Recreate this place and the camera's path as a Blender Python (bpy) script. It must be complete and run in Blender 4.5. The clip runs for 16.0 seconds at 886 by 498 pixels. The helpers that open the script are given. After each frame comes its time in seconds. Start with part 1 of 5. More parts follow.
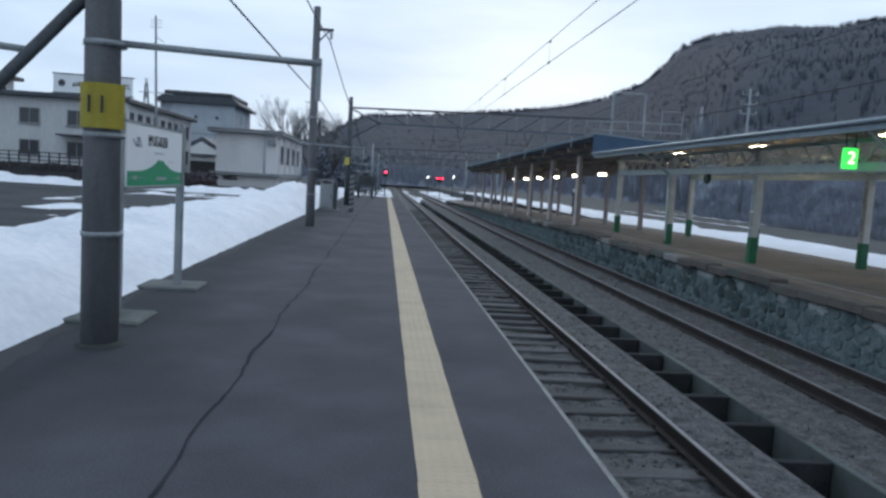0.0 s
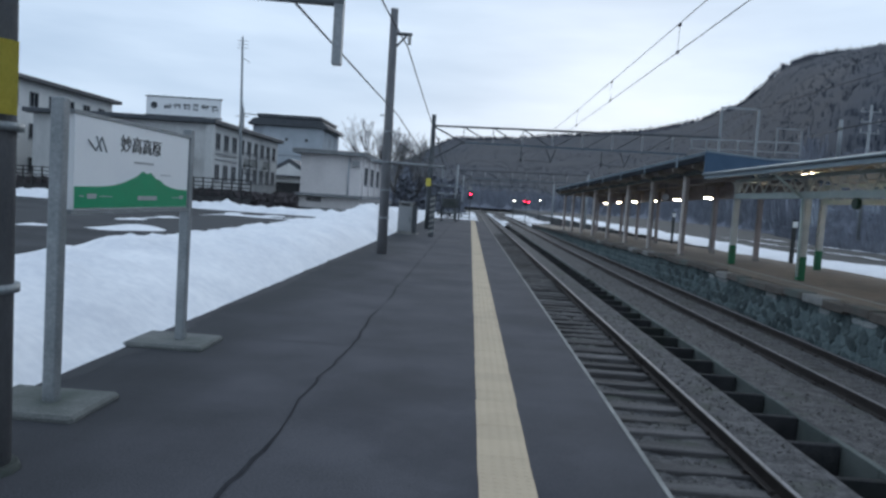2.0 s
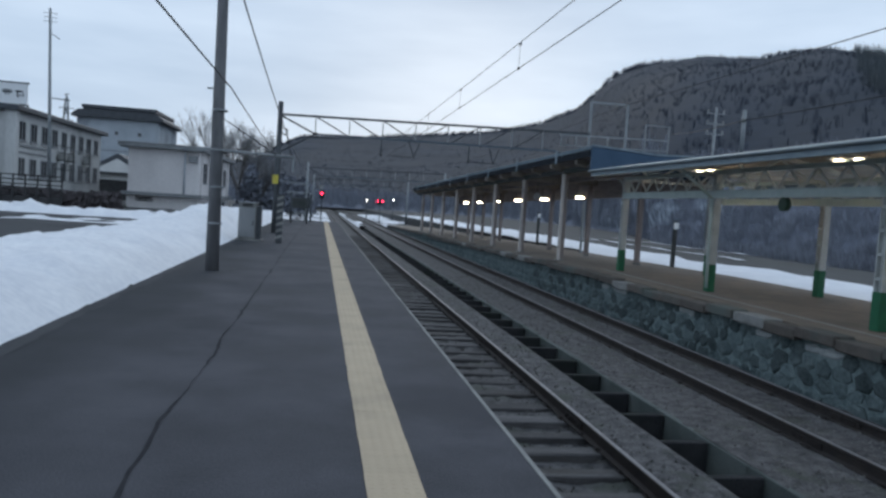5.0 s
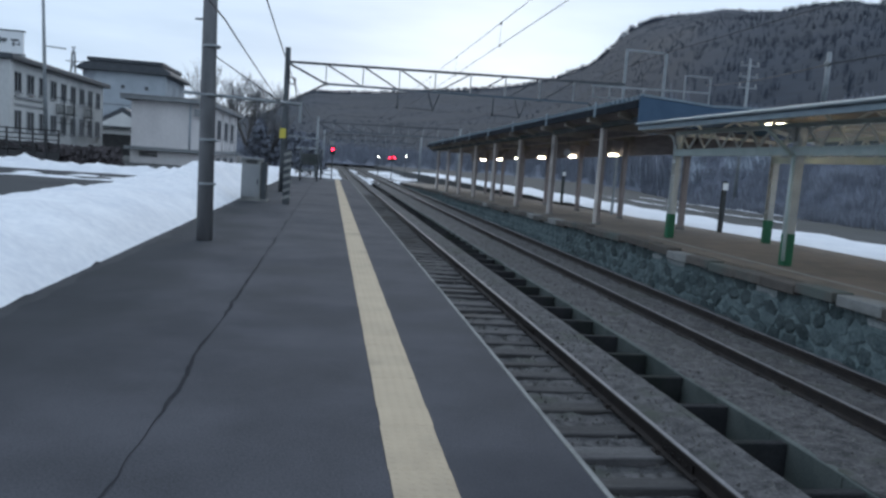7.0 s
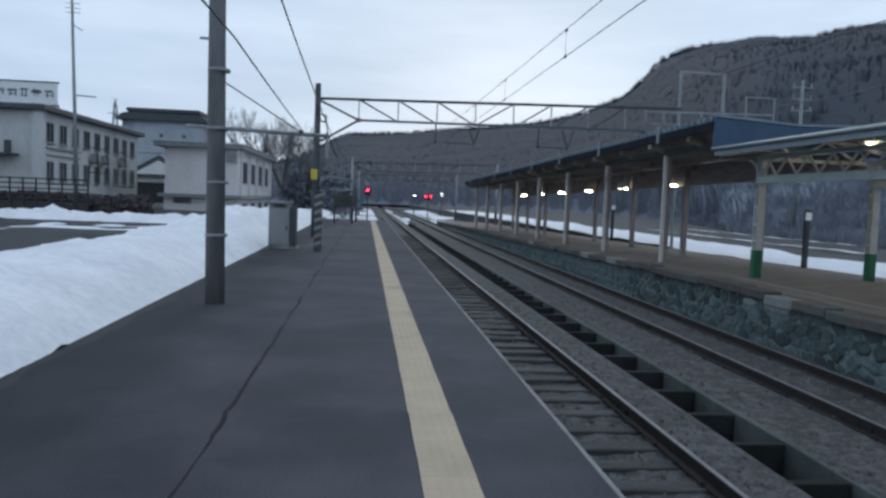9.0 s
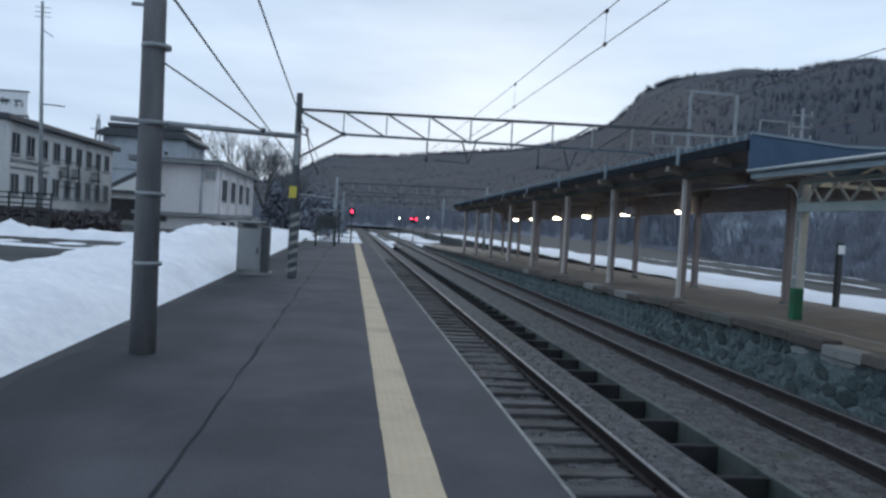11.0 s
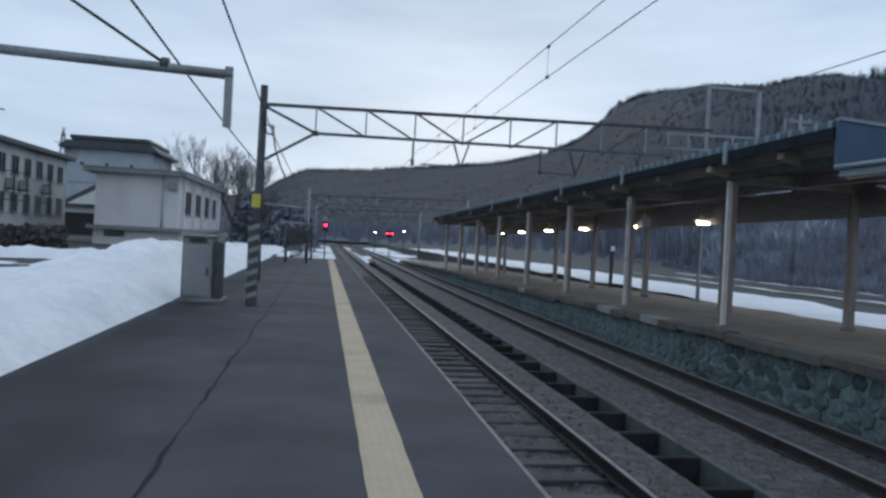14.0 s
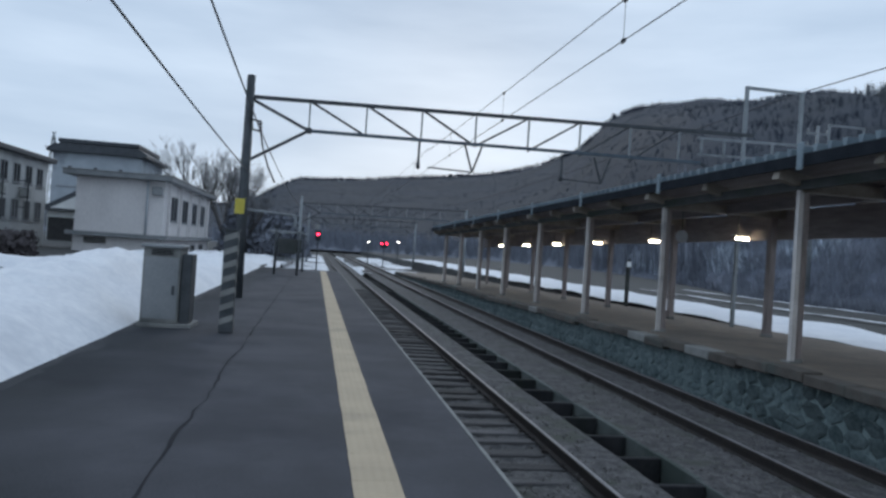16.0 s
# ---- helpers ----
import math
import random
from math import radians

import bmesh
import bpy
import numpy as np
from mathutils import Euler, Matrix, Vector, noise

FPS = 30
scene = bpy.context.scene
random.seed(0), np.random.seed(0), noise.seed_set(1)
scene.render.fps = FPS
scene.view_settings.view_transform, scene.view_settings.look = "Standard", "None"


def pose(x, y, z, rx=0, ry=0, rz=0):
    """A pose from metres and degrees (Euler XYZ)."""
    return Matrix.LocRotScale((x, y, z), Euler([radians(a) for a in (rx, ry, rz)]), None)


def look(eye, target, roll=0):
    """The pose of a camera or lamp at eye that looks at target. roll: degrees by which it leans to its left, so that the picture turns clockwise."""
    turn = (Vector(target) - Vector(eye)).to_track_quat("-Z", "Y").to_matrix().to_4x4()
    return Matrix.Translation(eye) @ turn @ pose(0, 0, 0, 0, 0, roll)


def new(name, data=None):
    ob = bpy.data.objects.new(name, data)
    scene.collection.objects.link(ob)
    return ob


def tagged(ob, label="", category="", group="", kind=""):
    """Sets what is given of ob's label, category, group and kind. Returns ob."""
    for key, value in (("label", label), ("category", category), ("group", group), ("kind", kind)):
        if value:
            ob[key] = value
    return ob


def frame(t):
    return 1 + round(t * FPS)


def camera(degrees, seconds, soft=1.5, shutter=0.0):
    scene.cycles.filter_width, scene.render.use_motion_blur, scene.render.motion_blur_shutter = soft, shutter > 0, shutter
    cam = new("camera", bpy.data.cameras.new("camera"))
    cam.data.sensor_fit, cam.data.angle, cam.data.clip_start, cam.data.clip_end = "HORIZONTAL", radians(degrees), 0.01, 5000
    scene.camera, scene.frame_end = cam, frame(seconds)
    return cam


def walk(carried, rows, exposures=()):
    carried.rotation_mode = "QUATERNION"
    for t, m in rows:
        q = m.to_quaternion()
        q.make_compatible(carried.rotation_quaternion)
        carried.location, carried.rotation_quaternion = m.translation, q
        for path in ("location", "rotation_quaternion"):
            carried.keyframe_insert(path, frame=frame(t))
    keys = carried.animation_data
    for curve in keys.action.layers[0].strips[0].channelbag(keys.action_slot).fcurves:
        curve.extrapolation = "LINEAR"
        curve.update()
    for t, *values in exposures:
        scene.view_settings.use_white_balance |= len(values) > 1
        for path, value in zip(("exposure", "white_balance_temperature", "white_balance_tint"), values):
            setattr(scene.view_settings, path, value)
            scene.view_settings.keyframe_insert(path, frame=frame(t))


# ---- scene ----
cam = camera(62.0, 16.0, soft=2.7)
PATH = [
    (0, (0.113, -0.523, 1.47), (0.28, 1.461, 1.289), 3.5),
    (0.5, (0.237, 0.118, 1.458), (0.334, 2.112, 1.337), 2.5),
    (1, (0.275, 0.696, 1.395), (0.465, 2.684, 1.289), 2.7),
    (1.5, (0.326, 1.39, 1.48), (0.384, 3.384, 1.334), 2.5),
    (2, (0.207, 2.07, 1.468), (0.142, 4.065, 1.333), 3.9),
    (2.5, (0.187, 2.714, 1.459), (0.086, 4.711, 1.403), 2.0),
    (3, (0.132, 3.343, 1.463), (0.216, 5.341, 1.461), 4.2),
    (3.5, (0.168, 3.93, 1.503), (0.451, 5.909, 1.495), 4.2),
    (4, (0.082, 4.603, 1.471), (0.411, 6.575, 1.409), 3.9),
    (6.5, (0.012, 7.716, 1.47), (0.342, 9.681, 1.297), 3.7),
    (7, (-0.001, 8.288, 1.469), (0.313, 10.25, 1.242), 4.1),
    (7.5, (0.006, 8.839, 1.474), (0.401, 10.796, 1.344), 3.1),
    (8, (-0.029, 9.446, 1.487), (0.12, 11.438, 1.398), 1.6),
    (8.5, (-0.014, 9.933, 1.487), (0.206, 11.918, 1.389), 2.1),
    (9, (0.016, 10.559, 1.471), (0.228, 12.543, 1.339), 2.2),
    (11.5, (0.06, 13.481, 1.458), (0.316, 15.464, 1.412), 3.5),
    (12, (0.05, 14.122, 1.491), (0.276, 16.109, 1.461), 3.5),
    (12.5, (-0.001, 14.722, 1.494), (0.269, 16.703, 1.477), 3.7),
    (13, (-0.01, 15.427, 1.477), (0.334, 17.393, 1.365), 4.5),
    (13.5, (-0.035, 15.82, 1.438), (0.226, 17.803, 1.443), 5.8),
    (14, (0.043, 16.27, 1.408), (0.364, 18.243, 1.384), 3.1),
    (14.5, (-0.021, 16.911, 1.473), (0.26, 18.89, 1.402), 4.5),
    (15, (-0.037, 17.696, 1.476), (0.331, 19.661, 1.416), 3.9),
    (15.5, (0.007, 18.241, 1.457), (0.263, 20.223, 1.377), 4.5),
    (16, (0.032, 18.775, 1.461), (0.372, 20.745, 1.467), 3.9),
]
STOPS = [(0, 0.2), (0.5, 0.1), (1, 0), (1.5, 0.1), (2, 0.1), (2.5, 0), (3, -0.1), (3.5, -0.15), (4, -0.1), (6.5, 0.1), (7, 0.2), (7.5, 0.2), (8, 0), (8.5, -0.1), (9, 0), (11.5, 0.1), (12, 0.05), (12.5, 0), (13, 0), (13.5, 0.1), (14, -0.05), (14.5, 0.08), (15, 0), (15.5, 0.05), (16, -0.05)]
walk(cam, [(t, look(eye, target, roll)) for t, eye, target, roll in PATH], [(t, stops + 0.03, 6290, 10) for t, stops in STOPS])

# ---- world, sun ----
world = bpy.data.worlds.new("dusk_sky")
scene.world = world
world.use_nodes = True
wn, wl = world.node_tree.nodes, world.node_tree.links
wn.clear()
w_out = wn.new("ShaderNodeOutputWorld")
w_add = wn.new("ShaderNodeMixShader")
w_add.inputs[0].default_value = 0.9
w_clear = wn.new("ShaderNodeBackground")
w_cloud = wn.new("ShaderNodeBackground")
sky = wn.new("ShaderNodeTexSky")
sky.sky_type = "NISHITA"
sky.sun_disc = False
sky.sun_elevation = radians(14)
sky.sun_rotation = radians(10)
w_clear.inputs[1].default_value = 0.05
wl.new(sky.outputs[0], w_clear.inputs[0])
w_co = wn.new("ShaderNodeTexCoord")
w_map = wn.new("ShaderNodeMapping")
w_map.inputs["Scale"].default_value = (1.0, 1.0, 5.0)
w_map.inputs["Rotation"].default_value = (0.05, 0.12, 0.4)
w_noise = wn.new("ShaderNodeTexNoise")
w_noise.inputs["Scale"].default_value = 2.3
w_noise.inputs["Detail"].default_value = 7.0
w_noise.inputs["Roughness"].default_value = 0.48
w_ramp = wn.new("ShaderNodeValToRGB")
w_ramp.color_ramp.elements[0].position = 0.28
w_ramp.color_ramp.elements[0].color = (0.45, 0.58, 0.75, 1)
w_ramp.color_ramp.elements[1].position = 0.72
w_ramp.color_ramp.elements[1].color = (0.755, 0.89, 1.05, 1)
wl.new(w_co.outputs["Generated"], w_map.inputs[0])
wl.new(w_map.outputs[0], w_noise.inputs["Vector"])
wl.new(w_noise.outputs[0], w_ramp.inputs[0])
wl.new(w_ramp.outputs[0], w_cloud.inputs[0])
w_cloud.inputs[1].default_value = 1.0
wl.new(w_clear.outputs[0], w_add.inputs[1])
wl.new(w_cloud.outputs[0], w_add.inputs[2])
wl.new(w_add.outputs[0], w_out.inputs[0])

sun = new("sun", bpy.data.lights.new("sun", "SUN"))
sun.data.energy = 0.35
sun.data.angle = radians(25)
sun.data.color = (1.0, 0.96, 0.9)
sun.matrix_world = look((20, 110, 40), (0, 0, 0))


# ---- materials ----
def mat(name, c1, c2, scale=6.0, rough=0.8, bump=0.0, metal=0.0, fine=60.0, c3=None, cover=0.5, per_object=0.0, per_island=0.0, wave=None, spec=0.4, stretch=(1, 1, 1), wet=0.0):
    """Two-scale noise colour, roughness and relief; c3 lays broad stains; per_object / per_island vary the value piece
    by piece; wet darkens the side below that x, for soaked ground and painted lens vignetting.
    """
    m = bpy.data.materials.new(name)
    m.use_nodes = True
    n, l = m.node_tree.nodes, m.node_tree.links
    b = n["Principled BSDF"]
    co = n.new("ShaderNodeTexCoord")
    mp = n.new("ShaderNodeMapping")
    mp.inputs["Scale"].default_value = stretch
    geo = n.new("ShaderNodeNewGeometry")
    l.new(geo.outputs["Position"], mp.inputs[0])
    n1 = n.new("ShaderNodeTexNoise")
    n1.inputs["Scale"].default_value = scale
    n1.inputs["Detail"].default_value = 5
    n2 = n.new("ShaderNodeTexNoise")
    n2.inputs["Scale"].default_value = fine
    n2.inputs["Detail"].default_value = 3
    for q in (n1, n2):
        l.new(mp.outputs[0], q.inputs["Vector"])
    mixf = n.new("ShaderNodeMix")
    mixf.data_type = "FLOAT"
    mixf.inputs["Factor"].default_value = 0.45
    l.new(n1.outputs[0], mixf.inputs[2])
    l.new(n2.outputs[0], mixf.inputs[3])
    ramp = n.new("ShaderNodeValToRGB")
    ramp.color_ramp.elements[0].position, ramp.color_ramp.elements[0].color = 0.36, (*c1, 1)
    ramp.color_ramp.elements[1].position, ramp.color_ramp.elements[1].color = 0.64, (*c2, 1)
    l.new(mixf.outputs[0], ramp.inputs[0])
    col = ramp.outputs[0]
    if c3:
        n3 = n.new("ShaderNodeTexNoise")
        n3.inputs["Scale"].default_value = scale * 0.23
        n3.inputs["Detail"].default_value = 6
        n3.inputs["Roughness"].default_value = 0.62
        l.new(mp.outputs[0], n3.inputs["Vector"])
        r3 = n.new("ShaderNodeValToRGB")
        r3.color_ramp.elements[0].position, r3.color_ramp.elements[1].position = cover, cover + 0.12
        l.new(n3.outputs[0], r3.inputs[0])
        mx = n.new("ShaderNodeMix")
        mx.data_type = "RGBA"
        l.new(r3.outputs[0], mx.inputs["Factor"])
        l.new(col, mx.inputs[6])
        mx.inputs[7].default_value = (*c3, 1)
        col = mx.outputs[2]
    # soaked side; the darkening also paints in the lens vignette
    if wet:
        wm = n.new("ShaderNodeMapping")
        wm.inputs["Scale"].default_value = (1.0, 0.35, 1.0)
        l.new(geo.outputs["Position"], wm.inputs[0])
        wnz = n.new("ShaderNodeTexNoise")
        wnz.inputs["Scale"].default_value = 0.9
        wnz.inputs["Detail"].default_value = 4
        l.new(wm.outputs[0], wnz.inputs["Vector"])
        sx = n.new("ShaderNodeSeparateXYZ")
        l.new(geo.outputs["Position"], sx.inputs[0])
        ad = n.new("ShaderNodeMath")
        ad.operation = "MULTIPLY_ADD"
        ad.inputs[1].default_value = 2.2
        l.new(wnz.outputs[0], ad.inputs[0])
        l.new(sx.outputs[0], ad.inputs[2])
        wr = n.new("ShaderNodeMapRange")
        wr.interpolation_type = "SMOOTHSTEP"
        wr.inputs[1].default_value, wr.inputs[2].default_value = wet + 0.7, wet - 0.7
        wr.inputs[3].default_value, wr.inputs[4].default_value = 0.0, 0.5
        l.new(ad.outputs[0], wr.inputs[0])
        wx = n.new("ShaderNodeMix")
        wx.data_type = "RGBA"
        l.new(wr.outputs[0], wx.inputs["Factor"])
        l.new(col, wx.inputs[6])
        wx.inputs[7].default_value = (0.012, 0.016, 0.017, 1)
        col = wx.outputs[2]
    if per_object or per_island:
        if per_object:
            rnd = n.new("ShaderNodeObjectInfo").outputs["Random"]
        else:
            rnd = geo.outputs["Random Per Island"]
        mr = n.new("ShaderNodeMapRange")
        amt = per_object or per_island
        mr.inputs[3].default_value, mr.inputs[4].default_value = 1 - amt, 1 + amt
        l.new(rnd, mr.inputs[0])
        hs = n.new("ShaderNodeHueSaturation")
        l.new(mr.outputs[0], hs.inputs["Value"])
        l.new(col, hs.inputs["Color"])
        col = hs.outputs[0]
    l.new(col, b.inputs["Base Color"])
    rr = n.new("ShaderNodeMapRange")
    rr.inputs[3].default_value, rr.inputs[4].default_value = max(0.05, rough - 0.12), min(1, rough + 0.12)
    l.new(n1.outputs[0], rr.inputs[0])
    l.new(rr.outputs[0], b.inputs["Roughness"])
    b.inputs["Metallic"].default_value = metal
    b.inputs["Specular IOR Level"].default_value = spec
    if bump:
        bp = n.new("ShaderNodeBump")
        bp.inputs["Strength"].default_value = bump
        bp.inputs["Distance"].default_value = 0.02
        l.new(mixf.outputs[0], bp.inputs["Height"])
        l.new(bp.outputs[0], b.inputs["Normal"])
    return m


def glow(name, colour, strength):
    m = bpy.data.materials.new(name)
    m.use_nodes = True
    b = m.node_tree.nodes["Principled BSDF"]
    b.inputs["Base Color"].default_value = (*colour, 1)
    b.inputs["Emission Color"].default_value = (*colour, 1)
    b.inputs["Emission Strength"].default_value = strength
    return m


# wet: snow-side asphalt darkened for meltwater and for corner vignetting
ASPHALT = mat("asphalt", (0.041, 0.043, 0.050), (0.092, 0.092, 0.104), 1.1, 0.88, 0.7, fine=75, c3=(0.043, 0.045, 0.054), cover=0.52, spec=0.2, wet=-0.6)
LOT = mat("wet_asphalt", (0.03, 0.033, 0.037), (0.06, 0.063, 0.068), 0.7, 0.8, 0.3, fine=120, c3=(0.02, 0.022, 0.026), cover=0.5, spec=0.2)
TAR = mat("tar_seam", (0.023, 0.024, 0.028), (0.043, 0.044, 0.049), 9, 0.95, 0.3, spec=0.05)
TACTILE = mat("tactile_yellow", (0.44, 0.35, 0.245), (0.53, 0.43, 0.305), 3, 0.85, 0.1, fine=120, c3=(0.39, 0.315, 0.225), cover=0.56, per_object=0.05)
CONCRETE = mat("concrete", (0.17, 0.17, 0.165), (0.30, 0.30, 0.285), 3, 0.88, 0.5, fine=90, c3=(0.13, 0.135, 0.13), cover=0.52)
PALE_CONC = mat("pale_concrete", (0.247, 0.257, 0.252), (0.370, 0.370, 0.356), 4, 0.88, 0.4, fine=90, c3=(0.237, 0.247, 0.237), cover=0.58, per_object=0.2)
# near-black: the shade inside the recess is put into this colour
CHANNEL = mat("shaded_channel", (0.014, 0.015, 0.017), (0.042, 0.043, 0.046), 3, 0.9, 0.6, fine=60, c3=(0.02, 0.024, 0.022), cover=0.5, spec=0.2)
DARK_CONC = mat("dark_concrete", (0.030, 0.034, 0.036), (0.085, 0.088, 0.086), 3, 0.85, 0.6, fine=80, c3=(0.035, 0.045, 0.038), cover=0.5)
BALLAST = mat("ballast", (0.020, 0.021, 0.023), (0.142, 0.136, 0.138), 7, 0.95, 1.0, fine=30, c3=(0.060, 0.066, 0.054), cover=0.54)
SLEEPER = mat("sleeper_wood", (0.050, 0.048, 0.050), (0.122, 0.118, 0.118), 2.5, 0.9, 0.6, fine=40, stretch=(0.5, 4, 4), per_object=0.35, c3=(0.06, 0.055, 0.05), cover=0.55)
RAIL_SIDE = mat("rusty_rail", (0.022, 0.019, 0.019), (0.051, 0.041, 0.036), 6, 0.75, 0.4, metal=0.3)
RAIL_TOP = mat("worn_rail_head", (0.17, 0.165, 0.17), (0.29, 0.285, 0.29), 5, 0.62, 0.1, metal=0.5)
STONE = mat("mossy_stone", (0.051, 0.072, 0.076), (0.134, 0.166, 0.168), 2.6, 0.9, 0.9, fine=17, per_object=0.42, c3=(0.228, 0.267, 0.266), cover=0.60, spec=0.15)
PALE_STONE = mat("pale_lichen_stone", (0.24, 0.265, 0.265), (0.40, 0.42, 0.415), 3, 0.9, 0.6, fine=20, c3=(0.16, 0.18, 0.18), cover=0.55)
MORTAR = mat("lime_stained_mortar", (0.090, 0.125, 0.129), (0.210, 0.263, 0.264), 3, 0.92, 0.7, fine=14, c3=(0.320, 0.392, 0.392), cover=0.60)
# warm lamplight on the island platform is mixed into this brown
LAMPLIT_FLOOR = mat("lamp_warmed_platform", (0.125, 0.104, 0.083), (0.225, 0.183, 0.144), 1.6, 0.88, 0.5, fine=110, c3=(0.110, 0.095, 0.080), cover=0.54)
SNOW = mat("old_snow", (0.68, 0.695, 0.735), (0.85, 0.855, 0.87), 1.1, 0.75, 1.0, fine=9, c3=(0.56, 0.58, 0.62), cover=0.60, spec=0.3)
POLE_CONC = mat("pole_concrete", (0.098, 0.100, 0.106), (0.176, 0.177, 0.183), 2, 0.88, 0.4, fine=60, stretch=(3, 3, 0.6))
STEEL = mat("galvanised_steel", (0.20, 0.22, 0.23), (0.34, 0.36, 0.37), 4, 0.55, 0.15, metal=0.45, fine=50)
DARK_STEEL = mat("dark_steel", (0.045, 0.052, 0.058), (0.10, 0.108, 0.115), 4, 0.6, 0.2, metal=0.4)
WIRE = mat("wire", (0.03, 0.033, 0.037), (0.06, 0.062, 0.066), 8, 0.6, metal=0.4)
CREAM = mat("cream_paint", (0.40, 0.42, 0.415), (0.56, 0.58, 0.565), 3, 0.6, 0.15, fine=40, c3=(0.33, 0.32, 0.28), cover=0.6)
PALE_GREEN = mat("pale_green_paint", (0.36, 0.44, 0.43), (0.50, 0.57, 0.55), 3, 0.55, 0.15, fine=40, c3=(0.30, 0.33, 0.30), cover=0.62)
GREEN = mat("green_paint", (0.010, 0.095, 0.045), (0.02, 0.145, 0.066), 4, 0.5, 0.15, c3=(0.02, 0.08, 0.045), cover=0.6)
POST_TIMBER = mat("weathered_pink_brown_timber", (0.20, 0.165, 0.155), (0.34, 0.29, 0.275), 3, 0.82, 0.4, fine=40, stretch=(3, 3, 0.5), c3=(0.15, 0.125, 0.118), cover=0.56)
PINK_CREAM = mat("faded_cream_post", (0.515, 0.482, 0.459), (0.694, 0.650, 0.616), 2.5, 0.7, 0.2, fine=30, c3=(0.302, 0.280, 0.269), cover=0.58)
WOOD = mat("aged_ceiling_boards", (0.170, 0.151, 0.155), (0.304, 0.270, 0.261), 3, 0.8, 0.4, stretch=(4, 0.6, 4), per_object=0.25)
TIMBER = mat("painted_rafter", (0.23, 0.20, 0.17), (0.38, 0.34, 0.29), 4, 0.75, 0.3, stretch=(1, 1, 1))
BLUE = mat("blue_sheet_metal", (0.036, 0.075, 0.128), (0.062, 0.11, 0.175), 2, 0.45, 0.15, metal=0.2)
COPING = mat("worn_coping", (0.073, 0.064, 0.056), (0.133, 0.116, 0.101), 3, 0.88, 0.6, fine=40, per_object=0.16, c3=(0.089, 0.101, 0.092), cover=0.5)
BOARDS = mat("cream_boards", (0.307, 0.274, 0.226), (0.436, 0.395, 0.330), 3, 0.75, 0.3, stretch=(4, 0.6, 4), per_object=0.15)
ROOF_BLUE = mat("blue_grey_roof", (0.06, 0.082, 0.105), (0.11, 0.14, 0.165), 3, 0.5, 0.15, metal=0.3)
FOOTING = mat("weathered_footing", (0.09, 0.098, 0.094), (0.165, 0.172, 0.165), 4, 0.9, 0.6, fine=60, c3=(0.07, 0.085, 0.075), cover=0.5)
FASCIA = mat("pale_fascia", (0.17, 0.22, 0.26), (0.27, 0.33, 0.36), 3, 0.5, 0.15, metal=0.2, c3=(0.22, 0.25, 0.27), cover=0.6)
WHITE = mat("white_panel", (0.82, 0.83, 0.84), (0.87, 0.88, 0.88), 3, 0.4, c3=(0.77, 0.78, 0.78), cover=0.65)
SIGN_GREEN = mat("sign_green", (0.008, 0.27, 0.12), (0.014, 0.32, 0.15), 5, 0.4)
BLACK = mat("black_print", (0.015, 0.016, 0.018), (0.028, 0.03, 0.032), 9, 0.5)
GREY_PRINT = mat("grey_print", (0.35, 0.36, 0.37), (0.43, 0.44, 0.45), 9, 0.5)
YELLOW = mat("yellow_plate", (0.50, 0.42, 0.06), (0.61, 0.52, 0.09), 5, 0.5, c3=(0.42, 0.36, 0.09), cover=0.6)
WALL_WHITE = mat("white_render", (0.62, 0.62, 0.61), (0.76, 0.76, 0.74), 0.7, 0.85, 0.2, fine=9, c3=(0.54, 0.54, 0.53), cover=0.55, stretch=(1, 1, 0.35))
WALL_PINKISH = mat("aged_offwhite_render", (0.60, 0.575, 0.57), (0.73, 0.70, 0.69), 0.7, 0.85, 0.2, fine=9, c3=(0.44, 0.425, 0.42), cover=0.6, stretch=(1, 1, 0.35))
WALL_OFFICE = mat("grey_white_render", (0.47, 0.475, 0.47), (0.60, 0.605, 0.595), 0.7, 0.85, 0.2, fine=9, c3=(0.38, 0.39, 0.39), cover=0.5, stretch=(1, 1, 0.3))
WALL_GREY = mat("grey_render", (0.34, 0.38, 0.42), (0.46, 0.50, 0.54), 0.5, 0.85, 0.2, fine=6, c3=(0.23, 0.25, 0.28), cover=0.55)
ROOF_DARK = mat("dark_roof", (0.045, 0.052, 0.062), (0.085, 0.092, 0.102), 1.2, 0.6, 0.2)
EAVE = mat("eave_grey", (0.19, 0.20, 0.21), (0.28, 0.29, 0.295), 1.5, 0.75, 0.2)
GLASS = mat("window_glass", (0.018, 0.022, 0.028), (0.035, 0.04, 0.048), 1, 0.15, spec=0.6)
FENCE = mat("dark_fence", (0.022, 0.022, 0.024), (0.05, 0.05, 0.05), 3, 0.8)
# aerial haze is mixed into the hill colour as a blue tint
HILL = mat("hazy_forest_floor", (0.008, 0.014, 0.024), (0.018, 0.027, 0.044), 0.022, 0.95, fine=0.3, c3=(0.023, 0.032, 0.049), cover=0.60)
# bank and its snow patches tinted blue, painted haze as on the hills
SLOPE = mat("hazed_patchy_slope", (0.089, 0.102, 0.133), (0.161, 0.180, 0.227), 0.4, 0.95, 0.5, fine=4, c3=(0.589, 0.690, 0.888), cover=0.66)
# hill twigs carry the same painted blue haze
TWIG = mat("hazy_bare_twigs", (0.014, 0.023, 0.037), (0.029, 0.041, 0.063), 0.022, 0.95, fine=0.4, per_island=0.10)
PALE_TWIG = mat("pale_fine_twigs", (0.135, 0.138, 0.145), (0.22, 0.222, 0.23), 2, 0.95)
BARK = mat("bark", (0.082, 0.078, 0.077), (0.16, 0.152, 0.147), 3, 0.95, 0.4)
